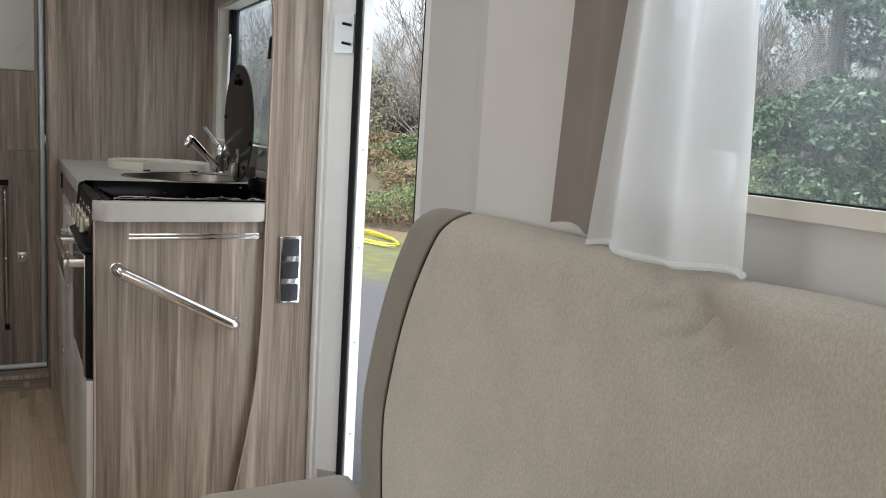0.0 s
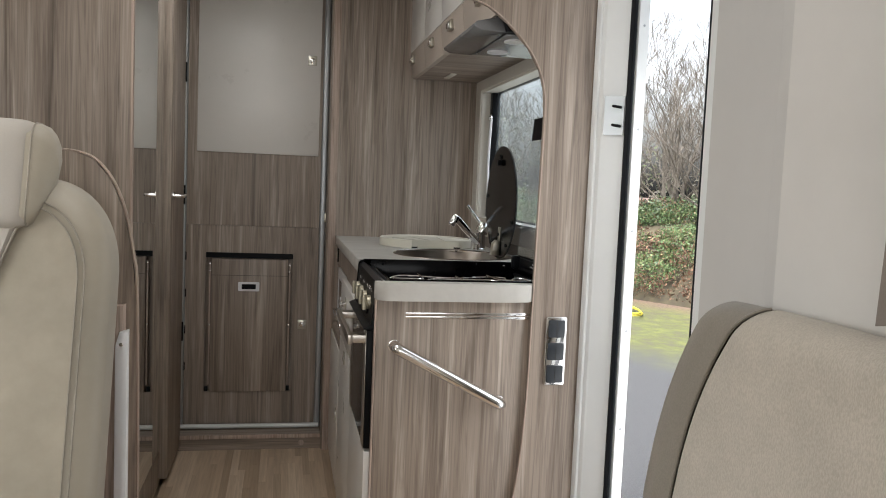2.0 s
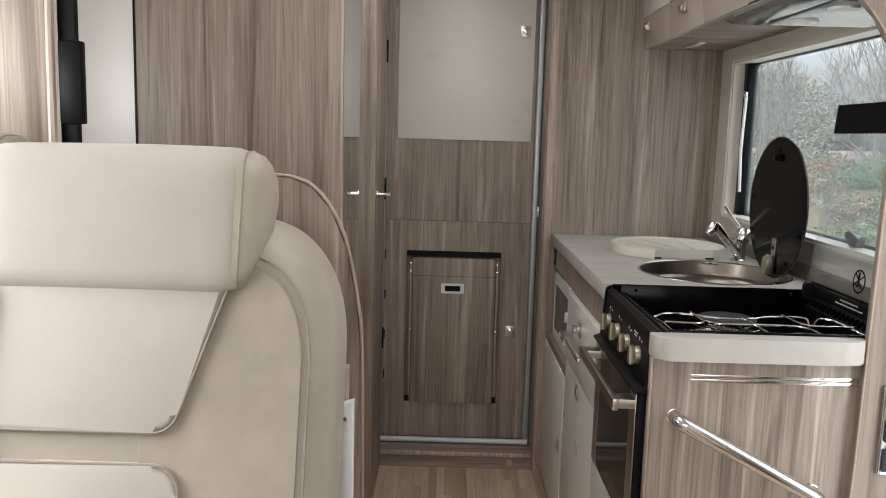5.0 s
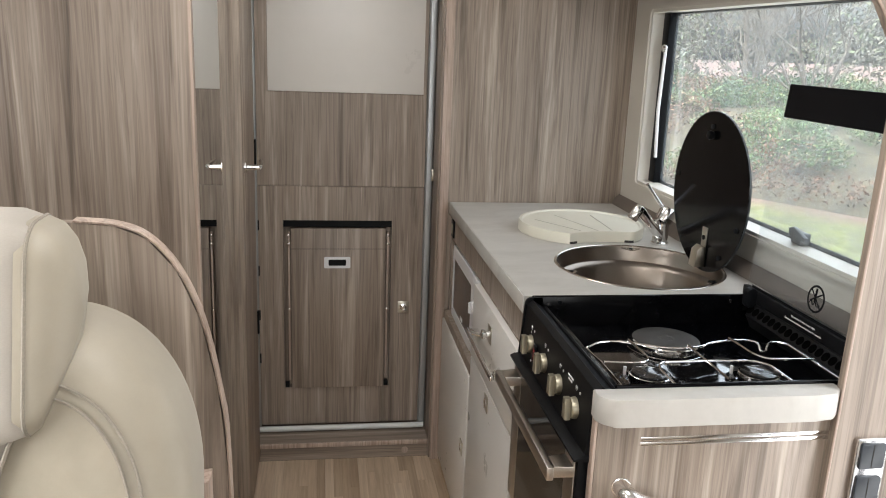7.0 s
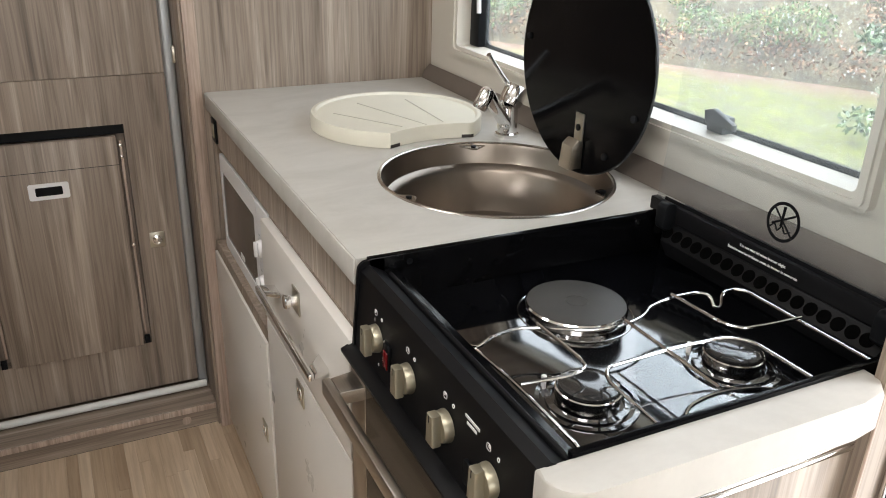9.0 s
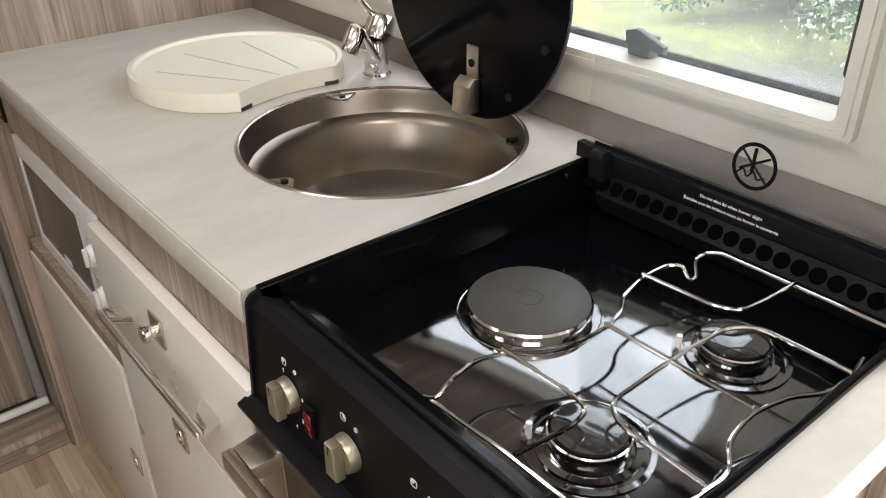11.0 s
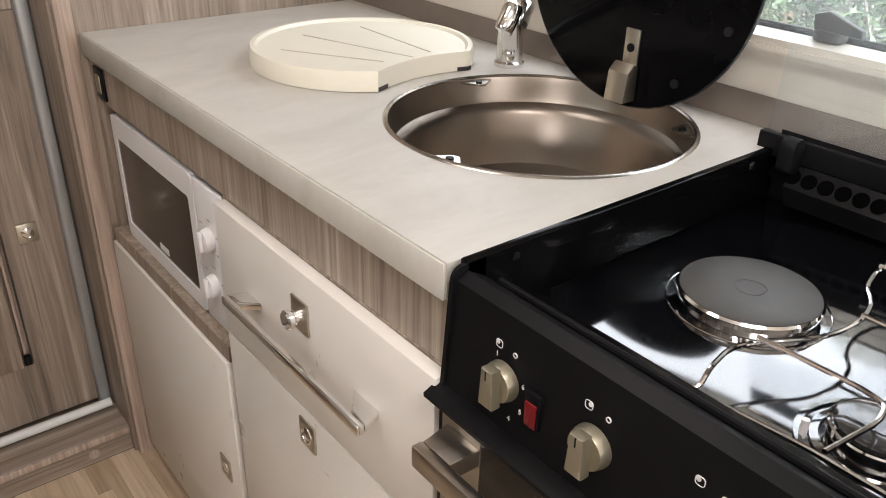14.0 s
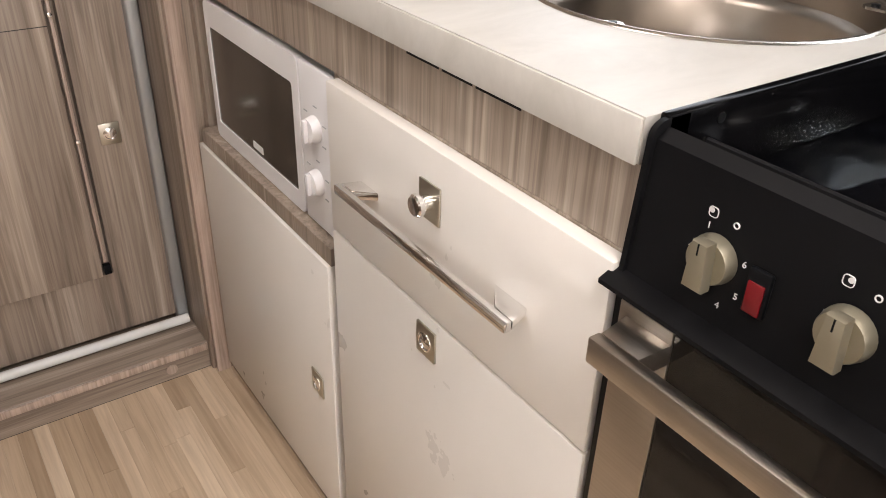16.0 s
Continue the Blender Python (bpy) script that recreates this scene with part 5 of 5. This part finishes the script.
            ya, yb = y0 + slope[0] * h, y1 + slope[1] * h
            y = ya + (yb - ya) * u
            d = depth * math.sin(u * folds * 2 * math.pi + 0.8 * v) * (0.6 + 0.4 * (1 - v)) + 0.003 * noise.noise(Vector((u * 6, v * 4, x)))
            row.append(bm.verts.new((x + d, y, z0 + (z1 - z0) * v + 0.004 * math.sin(u * 9))))
        grid.append(row)
    for p, q in zip(grid, grid[1:]):
        for i in range(nu):
            bm.faces.new((p[i], p[i + 1], q[i + 1], q[i]))
    ob = part(name, bm, mat, parent)
    return ob


curtain = thing("curtain", (0.70, 0.87, 0.98), "taupe cloth curtain drawn aside at the sofa window", "curtain")
cl = drape("curtain_cloth", 0.925, 0.74, 0.995, 1.85, 0.684, 1.4, 0.009, (-0.04, -0.02), CURTAIN, curtain)
voile = thing("net_curtain", (0.69, 0.73, 0.98), "thin white voile hanging in soft folds", "curtain")
drape("voile_cloth", 0.797, 0.566, 0.985, 1.85, 0.647, 2.4, 0.014, (-0.115, 0.05), SHEER, voile)
hem = part("hem", tube([(0.647 + 0.014 * math.sin(u / 20 * 2.4 * 2 * math.pi), 0.797 - 0.231 * u / 20, 0.987 + 0.004 * math.sin(u / 20 * 9)) for u in range(21)], 0.004, 6), SHEER, voile)
win2 = thing("window_2", (0.78, 0.2, 1.07), "acrylic sofa window with a cream frame", "window", kind="structure")
part("window_frame", ring(rounded(-0.47, 0.88, 1.044, 1.62, 0.02, 4), rounded(-0.44, 0.85, 1.062, 1.59, 0.012, 4), "x", 0.705, 0.7195), FRAME_CREAM, win2)
part("pane", box(0.79, 0.794, -0.45, 0.86, 1.0525, 1.60), PANE, win2, smooth=False).visible_shadow = False
part("seal", ring(rounded(-0.45, 0.86, 1.0525, 1.60, 0.02, 4), rounded(-0.43, 0.84, 1.060, 1.58, 0.02, 4), "x", 0.782, 0.7895), BLACK_RUBBER, win2)
part("blind_guide", box(0.722, 0.75, 0.80, 0.835, 1.0525, 1.598, 0.003), WHITE_PLASTIC, win2)
part("latch", box(0.765, 0.785, 0.705, 0.735, 1.0525, 1.105, 0.004), WHITE_PLASTIC, win2)

# ---- travel seats ----
seat = thing("travel_seat", (-0.8, 1.75, FZ), "two-seat forward bench in cream cloth and sand leatherette", "seat")


def lean_mesh(bm, z0, k):
    """Leans a mesh backwards, by k metres in each metre above z0."""
    for v in bm.verts:
        v.co.y += (v.co.z - z0) * k
    return bm


LEAN = 0.30
by0 = 1.60      # front of the back at the height of 0.75
def back_block(x0, x1, y0, y1, z0, z1, r, puff, cuts=10):
    return lean_mesh(cushion(x0, x1, y0, y1, z0, z1, r, puff=puff, cuts=cuts), 0.75, LEAN)


# back: rounded shoulder outline towards the aisle
def shoulder(inset, left=-1.27, foot=0.42):
    rx, rz = 0.153 - inset, 0.195 - inset
    pts = [(left, foot), (-0.347 - inset, foot), (-0.347 - inset, 0.68), (-0.347 - inset, 0.84)]
    for k in range(19):
        a = math.pi / 2 * k / 18
        pts.append((-0.50 + rx * math.cos(a) ** 0.93, 0.93 + rz * math.sin(a) ** 0.93))
    return pts + [(left, 0.93 + rz)]
def soft_slab(y0, y1, r):
    """The shoulder outline as a padded slab with rounded front and rear edges."""
    bm = bmesh.new()
    steps = [radians(15 * k) for k in range(7)]
    rings = [(r * (1 - math.sin(a)), y0 + r * (1 - math.cos(a))) for a in steps]
    rings += [(i, y0 + y1 - y) for i, y in reversed(rings)]
    loops = [[bm.verts.new((p[0], y, p[1])) for p in shoulder(i)] for i, y in rings]
    for p, q in zip(loops, loops[1:]):
        for k in range(len(p)):
            bm.faces.new((p[k], p[(k + 1) % len(p)], q[(k + 1) % len(p)], q[k]))
    bm.faces.new(loops[0]), bm.faces.new(loops[-1][::-1])
    return bm


part("back_shell", lean_mesh(soft_slab(by0 + 0.006, by0 + 0.165, 0.05), 0.75, LEAN), SEAT_HIDE, seat, "sand leatherette seat back")
part("side_bolster", lean_mesh(prism(shoulder(0.052, -0.62), "y", by0 + 0.0035, by0 + 0.03, 0.0012, 1), 0.75, LEAN), SEAT_TAUPE, seat, "mottled sand suedette side bolster")
up = [(-0.905, 0.840), (-0.60, 0.840)] + arc(-0.60, 0.875, 0.035, 270, 345, 6) + [(-0.505, 1.045), (-0.905, 1.045)]
part("upper_pad", lean_mesh(prism(up, "y", by0 - 0.006, by0 + 0.035, 0.010, 3), 0.75, LEAN), SEAT_CLOTH, seat, "cream cloth upper pad")
low = [(-0.905, 0.43), (-0.558, 0.43)] + arc(-0.598, 0.758, 0.040, 0, 90, 6) + [(-0.905, 0.798)]
part("lower_pad", lean_mesh(prism(low, "y", by0 - 0.006, by0 + 0.035, 0.010, 3), 0.75, LEAN), SEAT_CLOTH, seat, "cream cloth lower pad")
for xa, xb, za, zb in ((-1.265, -0.94, 0.840, 1.045), (-1.265, -0.94, 0.43, 0.798)):
    part("upper_pad", back_block(xa, xb, by0 - 0.006, by0 + 0.035, za, zb, 0.012, 0.002, 6), SEAT_CLOTH, seat)
# stitched seams
def seam(pts, dy):
    part("seam", tube([(p[0], by0 + dy + (p[1] - 0.75) * LEAN, p[1]) for p in pts], 0.0022, 6), PIPING, seat, "stitched seam")
seam(up[:-1], -0.004)
seam(low[1:], -0.004)
for inset, dy in ((0.040, 0.0062), (0.052, 0.004)):
    sp = shoulder(inset)[1:-1]
    part("seam", tube([(p[0], by0 + dy + (p[1] - 0.75) * LEAN, p[1]) for p in sp], 0.002, 6), PIPING, seat)
for xa, xb, back in ((-0.886, -0.488, 0.0), (-1.262, -0.872, 0.035)):
    hr = part("headrest", lean_mesh(cushion(xa, xb, by0 - 0.012 + back, by0 + 0.085 + back, 1.030 + 0.4 * back, 1.234 + 0.4 * back, 0.024, puff=0.004, cuts=12), 0.75, 0.28), SEAT_CLOTH, seat, "cream cloth headrest")
    cap_pts = [(by0 + back + q[0], 0.4 * back + q[1]) for q in rounded(-0.009, 0.082, 1.034, 1.230, 0.030, 6)]
    cp = bmesh.new()
    mid = Vector((by0 + back + 0.036, 1.137 + 0.4 * back))
    loops = []
    for shrunk, out in ((0.0, -0.016), (0.0, -0.004), (0.06, 0.010), (0.2, 0.022), (0.4, 0.031), (0.65, 0.036), (0.9, 0.037)):
        loop = []
        for q in cap_pts:
            w = mid + (Vector(q) - mid) * (1 - shrunk)
            loop.append(cp.verts.new((xb + out * (0.35 + 0.65 * min(1.0, (w.y - 1.02 - 0.4 * back) / 0.12) if out > 0 else 1.0), w.x, w.y)))
        loops.append(loop)
    for p, q in zip(loops, loops[1:]):
        for k in range(len(p)):
            cp.faces.new((p[k], p[(k + 1) % len(p)], q[(k + 1) % len(p)], q[k]))
    cp.faces.new(loops[-1])
    part("headrest_cap", lean_mesh(cp, 0.75, 0.28), SEAT_HIDE, hr, "sand leatherette headrest end")
    part("headrest_seam", lean_mesh(tube([(xb - 0.006, *q) for q in cap_pts], 0.0022, 6, closed=True), 0.75, 0.28), PIPING, hr)
belt = thing("seat_belt", (-0.92, 1.58, 0.42), "black seat belt hanging over the seat back", "seat belt")
strip = [(-0.895, 1.03), (-0.842, 1.03), (-0.845, 0.80), (-0.836, 0.42), (-0.888, 0.42), (-0.898, 0.80)]
part("webbing", lean_mesh(prism(strip, "y", by0 - 0.020, by0 - 0.017), 0.75, LEAN), BELT, belt, smooth=False)
part("seat_cushion", cushion(-1.27, -0.36, 1.12, 1.62, 0.30, 0.44, 0.04, puff=0.008), SEAT_HIDE, seat)
part("seat_box", box(-1.27, -0.38, 1.16, 1.93, FZ, 0.302), WOOD, seat, "grey oak seat box", smooth=False)
# wooden back board with a rounded corner
bo = [(-1.285, FZ), (-0.338, FZ), (-0.338, 0.43), (-0.343, 0.86)] + [(-0.352, 0.965), (-0.371, 1.062), (-0.398, 1.128), (-0.432, 1.168), (-0.468, 1.183), (-0.515, 1.187), (-0.60, 1.187), (-1.285, 1.187)]
bboard = thing("seat_back_board", (-0.8, 1.95, FZ), "grey oak board with a rounded corner behind the seats", "panel")
part("board", prism(bo, "y", 1.945, 1.963), WOOD, bboard, smooth=False)
curve = smooth_path([(p[0], 0, p[1]) for p in bo[1:10]], 4)
band = bmesh.new()
loops = []
for k, p in enumerate(curve):
    tan = (Vector(curve[min(k + 1, len(curve) - 1)]) - Vector(curve[max(k - 1, 0)])).normalized()
    out = Vector((tan.z, 0, -tan.x))
    q = Vector(p)
    loops.append([band.verts.new(q + out * o + Vector((0, y, 0))) for o, y in ((0.0004, 1.9435), (0.003, 1.9425), (0.004, 1.946), (0.004, 1.962), (0.003, 1.9655), (0.0004, 1.9645))])
for p, q in zip(loops, loops[1:]):
    for k in range(6):
        band.faces.new((p[k], p[(k + 1) % 6], q[(k + 1) % 6], q[k]))
part("edge_band", band, EDGE, bboard, "pale edge band")
arm = thing("belt_pillar_trim", (-0.37, 1.9, FZ), "pale oak and white plastic side trim by the seat", "trim")
part("wood_strip", prism([(-0.398, FZ), (-0.398, 0.80), (-0.392, 0.83), (-0.380, 0.853), (-0.362, 0.855), (-0.362, FZ)], "y", 1.905, 1.944, 0.003), EDGE, arm)
part("white_strip", prism([(-0.374, FZ), (-0.374, 0.77), (-0.366, 0.80), (-0.348, 0.806), (-0.348, FZ)], "y", 1.88, 1.904, 0.004), WHITE_PLASTIC, arm, "white plastic strip")
part("screw", lathe([(0.004, 0), (0.004, 0.002), (0, 0.003)], (-0.361, 1.88, 0.775), 10, TURN_Y), CHROME, arm)

# side board of the left window, with a black blind catch
lw = thing("window_pelmet", (-1.1, 2.05, 1.2), "grey oak window side board with a pale edge", "panel")
part("side_board", box(-1.078, -0.925, 2.03, 2.05, 1.225, CEIL, 0.002), WOOD, lw)
part("board_edge", tube([(-0.9225, 2.035, 1.225), (-0.921, 2.035, 1.5), (-0.915, 2.035, CEIL)], 0.008, 8), EDGE, lw)
part("shade_gap", box(-0.915, -0.885, 2.052, 2.07, 1.225, CEIL), BLACK_PLASTIC, lw, "black blind channel", smooth=False)
part("blind_catch", box(-0.91, -0.868, 2.036, 2.06, 1.265, 1.415, 0.004), BLACK_PLASTIC, lw, "black blind catch")
part("bottom_bracket", box(-1.286, -0.90, 2.051, 2.075, 1.19, 1.2245), WOOD, lw, smooth=False)

# ---- outside ----
GZ0 = -0.60
bm = bmesh.new()
bmesh.ops.create_grid(bm, x_segments=2, y_segments=2, size=300)
for v in bm.verts:
    v.co.z = GZ0
solo("ground", bm, GROUND, "wet tarmac with a mossy edge and leaf litter", "ground", "structure", smooth=False)


def leaf_cloud(name, spots, count, size, mat, label, category, seed, kind="stuff"):
    """Many small bent leaves scattered in soft lumps: spots are centre, radius."""
    rng = np.random.default_rng(seed)
    w = np.array([s[3] * s[4] for s in spots])
    pick = rng.choice(len(spots), count, p=w / w.sum())
    sp = np.array(spots)[pick]
    d = rng.normal(size=(count, 3))
    d /= np.linalg.norm(d, axis=1)[:, None]
    rad = (0.55 + 0.5 * rng.random(count))[:, None]
    c = sp[:, :3] + d * rad * sp[:, 3:6]
    c[:, 2] = np.maximum(c[:, 2], GZ0 + 0.02)
    a = rng.normal(size=(count, 3)); a /= np.linalg.norm(a, axis=1)[:, None]
    b = np.cross(a, rng.normal(size=(count, 3))); b /= np.linalg.norm(b, axis=1)[:, None]
    s = size * (0.5 + rng.random(count))[:, None]
    verts = np.stack([c - a * s, c + b * s * 0.42, c + a * s, c - b * s * 0.42], 1).reshape(-1, 3)
    idx = np.arange(count * 4).reshape(-1, 4)
    me = bpy.data.meshes.new(name)
    me.from_pydata(verts.tolist(), [], idx.tolist())
    me.materials.append(mat)
    return tagged(new(name, me), label, category, kind=kind)


rng = np.random.default_rng(5)
# bank line: runs from beside the vehicle to behind it
def bank_point(s, out=0.0):
    """Point s metres along the foot of the bank, out metres beyond it."""
    return 9.63 - 0.51 * (s - 8) + 0.86 * out, 5.71 + 0.86 * (s - 8) + 0.51 * out
bmk = bmesh.new()
rows = []
for i in range(61):
    s = i * 0.8 - 14
    row = []
    for j in range(9):
        o = j * 0.6
        x, y = bank_point(s, o)
        h = 1.4 * (1 - math.exp(-o / 1.2)) + 0.25 * noise.noise(Vector((s * 0.4, o * 0.6, 1)))
        row.append(bmk.verts.new((x, y, GZ0 - 0.02 + max(0, h) * (1 if j else 0))))
    rows.append(row)
for p, q in zip(rows, rows[1:]):
    for i in range(8):
        bmk.faces.new((p[i], p[i + 1], q[i + 1], q[i]))
solo("bank", bmk, plain("leaf_mould", (0.05, 0.04, 0.022), 0.9, vary=0.5, scale=5, grain=0.5, grain_scale=30), "earth bank covered in leaf litter", "bank", "structure")
spots = []
for i in range(340):
    s, o = rng.uniform(-2, 24), rng.uniform(0.2, 4.5)
    x, y = bank_point(s, o)
    r = rng.uniform(0.25, 0.6)
    spots.append((x, y, GZ0 + 1.38 * (1 - math.exp(-o / 1.2)) + 0.15, r, r, r * 0.55))
leaf_cloud("undergrowth", spots[:250], 260000, 0.023, LEAF_FERN, "green ferns and brambles on the bank", "undergrowth", 21)
leaf_cloud("dead_bracken", spots[210:] + [(*bank_point(s, 0.35), GZ0 + 0.25, 0.5, 0.6, 0.25) for s in np.arange(-4, 26, 0.6)], 80000, 0.028, LEAF_BROWN, "russet dead bracken on the bank", "undergrowth", 22)
bushes = []
for i in range(110):
    s, o = rng.uniform(-6, 26), rng.uniform(2.0, 6)
    x, y = bank_point(s, o)
    r = rng.uniform(0.3, 0.6)
    bushes.append((x, y, GZ0 + 1.22 + r * 0.2, r, r, r * 0.75))
leaf_cloud("evergreen_bushes", bushes, 110000, 0.03, LEAF_GREEN, "dense evergreen bushes along the bank top", "bush", 23)


far = [(bank_point(-20 + 60 * k / 80, 10 + 5 * rng.random())[0], bank_point(-20 + 60 * k / 80, 12)[1], 0.6 + 2.6 * rng.random(), 1.2, 1.6, 1.3) for k in range(80)]
LEAF_FAR = island_colour("far_twigs", [(0, (0.05, 0.045, 0.035)), (0.6, (0.11, 0.10, 0.075)), (1, (0.10, 0.13, 0.06))], 0.8)
leaf_cloud("far_woodland", far, 70000, 0.07, LEAF_FAR, "grey-brown winter woodland in the distance", "woodland", 24)


def bare_tree(name, base, height, seed, label, lean=(0.05, 0.02), depth=5, twig=0.004):
    rng_t = random.Random(seed)
    bm = bmesh.new()
    def grow(p, d, length, r, level):
        pts, rad = [p], [r]
        q, dd = Vector(p), Vector(d)
        steps = 4 if level < 2 else 3
        for k in range(steps):
            dd = (dd + Vector((rng_t.uniform(-1, 1), rng_t.uniform(-1, 1), rng_t.uniform(-0.4, 0.7))) * 0.16).normalized()
            q = q + dd * (length / steps)
            pts.append(q.copy())
            rad.append(max(twig, r * (1 - 0.55 * (k + 1) / steps)))
        tube(pts, rad, 6 if level < 2 else 3, bm)
        if level < depth:
            for k in range(rng_t.choice((3, 3, 4)) if level < 3 else 3):
                j = rng_t.randint(1, steps)
                side = Vector((rng_t.uniform(-1, 1), rng_t.uniform(-1, 1), rng_t.uniform(-0.1, 0.9)))
                grow(pts[j], (dd * 0.7 + side * 0.75).normalized(), length * rng_t.uniform(0.55, 0.75), rad[j] * 0.62, level + 1)
    tree = thing(name, base, label, "tree", "bare trees on the bank")
    for k in range(3):
        side = Vector((rng_t.uniform(-0.3, 0.3), rng_t.uniform(-0.3, 0.3), 1))
        grow(Vector(base), (side + Vector((lean[0], lean[1], 0))).normalized(), height * rng_t.uniform(0.24, 0.32), height * 0.0075, 0)
    part("crown", bm, BARK, tree, smooth=False)
    return tree


spots_t = [(15.5, 2.2, 6.0), (17.2, 3.0, 7.0), (19, 1.8, 5.0), (13, 3.6, 7.5), (11.2, 3.2, 7.0), (9.5, 2.4, 6.5), (7.5, 3.8, 8.0), (21.5, 2.8, 6.0), (5, 4.5, 8.0), (18.2, 5.0, 8.0), (14, 5.5, 8.5), (10.4, 6.0, 8.5), (12.2, 4.8, 7.5), (8.4, 5.4, 8.0)]
for i, (s, o, h) in enumerate(spots_t):
    x, y = bank_point(s, o)
    bare_tree("bare_tree", (x, y, GZ0 + 0.9), h, 40 + i, "leafless tree with fine branches on the bank", depth=5)
# evergreen trees seen from the sofa window
for i, (x, y, h) in enumerate(((7.0, 2.4, 6.0), (8.2, 4.6, 7.0), (7.3, 5.6, 6.0), (6.6, 0.6, 6.0), (9.5, 3.4, 8.0), (8.0, 1.4, 7.5), (10.5, 6.0, 8.0))):
    t = thing("evergreen_tree", (x, y, GZ0), "dark evergreen tree with drooping sprays", "tree")
    rt = random.Random(70 + i)
    bm = tube(smooth_path([(x, y, GZ0), (x + 0.1, y, GZ0 + h * 0.4), (x - 0.05, y + 0.1, GZ0 + h)]), [0.11 * (1 - k / 14) + 0.015 for k in range(13)], 8)
    part("trunk", bm, BARK, t)
    sp = []
    bl = bmesh.new()
    for k in range(60):
        zz = rt.uniform(0.08, 0.98)
        ang, ln = rt.uniform(0, 6.283), (1.15 - zz) * h * 0.26 * rt.uniform(0.6, 1.1)
        tip = (x + ln * math.cos(ang), y + ln * math.sin(ang), GZ0 + zz * h - ln * 0.25)
        tube([(x, y, GZ0 + zz * h), tip], [0.02, 0.006], 4, bl)
        for m_ in range(3):
            f = 0.45 + 0.27 * m_
            sp.append((x + (tip[0] - x) * f, y + (tip[1] - y) * f, GZ0 + zz * h + (tip[2] - GZ0 - zz * h) * f - 0.05, 0.28, 0.28, 0.12))
    part("limbs", bl, BARK, t, smooth=False)
    crown = leaf_cloud("crown", sp, 32000, 0.034, LEAF_GREEN, "dark green sprays", "", 90 + i, kind="stuff")
    crown.parent = t
    crown.matrix_parent_inverse = Matrix.Translation(-t.location)
hose = thing("garden_hose", (4.9, 11.3, GZ0), "yellow hose lying in loops on the mossy ground", "hose")
part("hose_loops", tube(smooth_path([(4.85 + 0.3 * math.cos(k * 0.9) * (1 - k * 0.02), 11.3 + 0.8 * math.sin(k * 0.9), GZ0 + 0.02 + 0.004 * k) for k in range(16)] + [(4.5, 12.2, GZ0 + 0.02)], 4), 0.013, 6), YELLOW, hose)

# ---- floor strips ----
random.seed(3)
strip_meshes = []
for length in (0.55, 0.75, 0.95):
    b = box(0, 0.0281, 0, length - 0.0003, -0.006, 0, 0.0004, 1)
    me = bpy.data.meshes.new("floor_strip")
    b.to_mesh(me)
    b.free()
    me.materials.append(FLOOR)
    strip_meshes.append((length, me))
for k in range(26):
    x = -0.46 + k * 0.0282
    y = 1.72 - random.uniform(0, 0.3)
    while y < 3.545:
        length, me = random.choice(strip_meshes)
        if y + length > 3.548:
            break
        ob = new("floor_strip", me)
        ob.parent = floor
        ob.location = (x, y, FZ)
        y += length
    rest = 3.549 - y
    if rest > 0.001:
        b = box(0, 0.0281, 0, rest - 0.0003, -0.006, 0, 0.0004, 1)
        me2 = bpy.data.meshes.new("floor_strip")
        b.to_mesh(me2)
        b.free()
        me2.materials.append(FLOOR)
        ob = new("floor_strip", me2)
        ob.parent = floor
        ob.location = (x, y, FZ)
rest_bm = bmesh.new()
for k in range(76):
    x = -1.32 + k * 0.0282
    inside = -0.47 < x < 0.27
    y0 = -1.65 + (k * 37 % 11) * 0.03
    while y0 < (1.40 if inside else 3.3):
        box(x, x + 0.0278, y0, y0 + 0.36, FZ - 0.006, FZ, bm=rest_bm)
        y0 += 0.3605
rest_ob = part("floor_strips", rest_bm, FLOOR, floor, smooth=False)
tagged(rest_ob, kind="stuff")
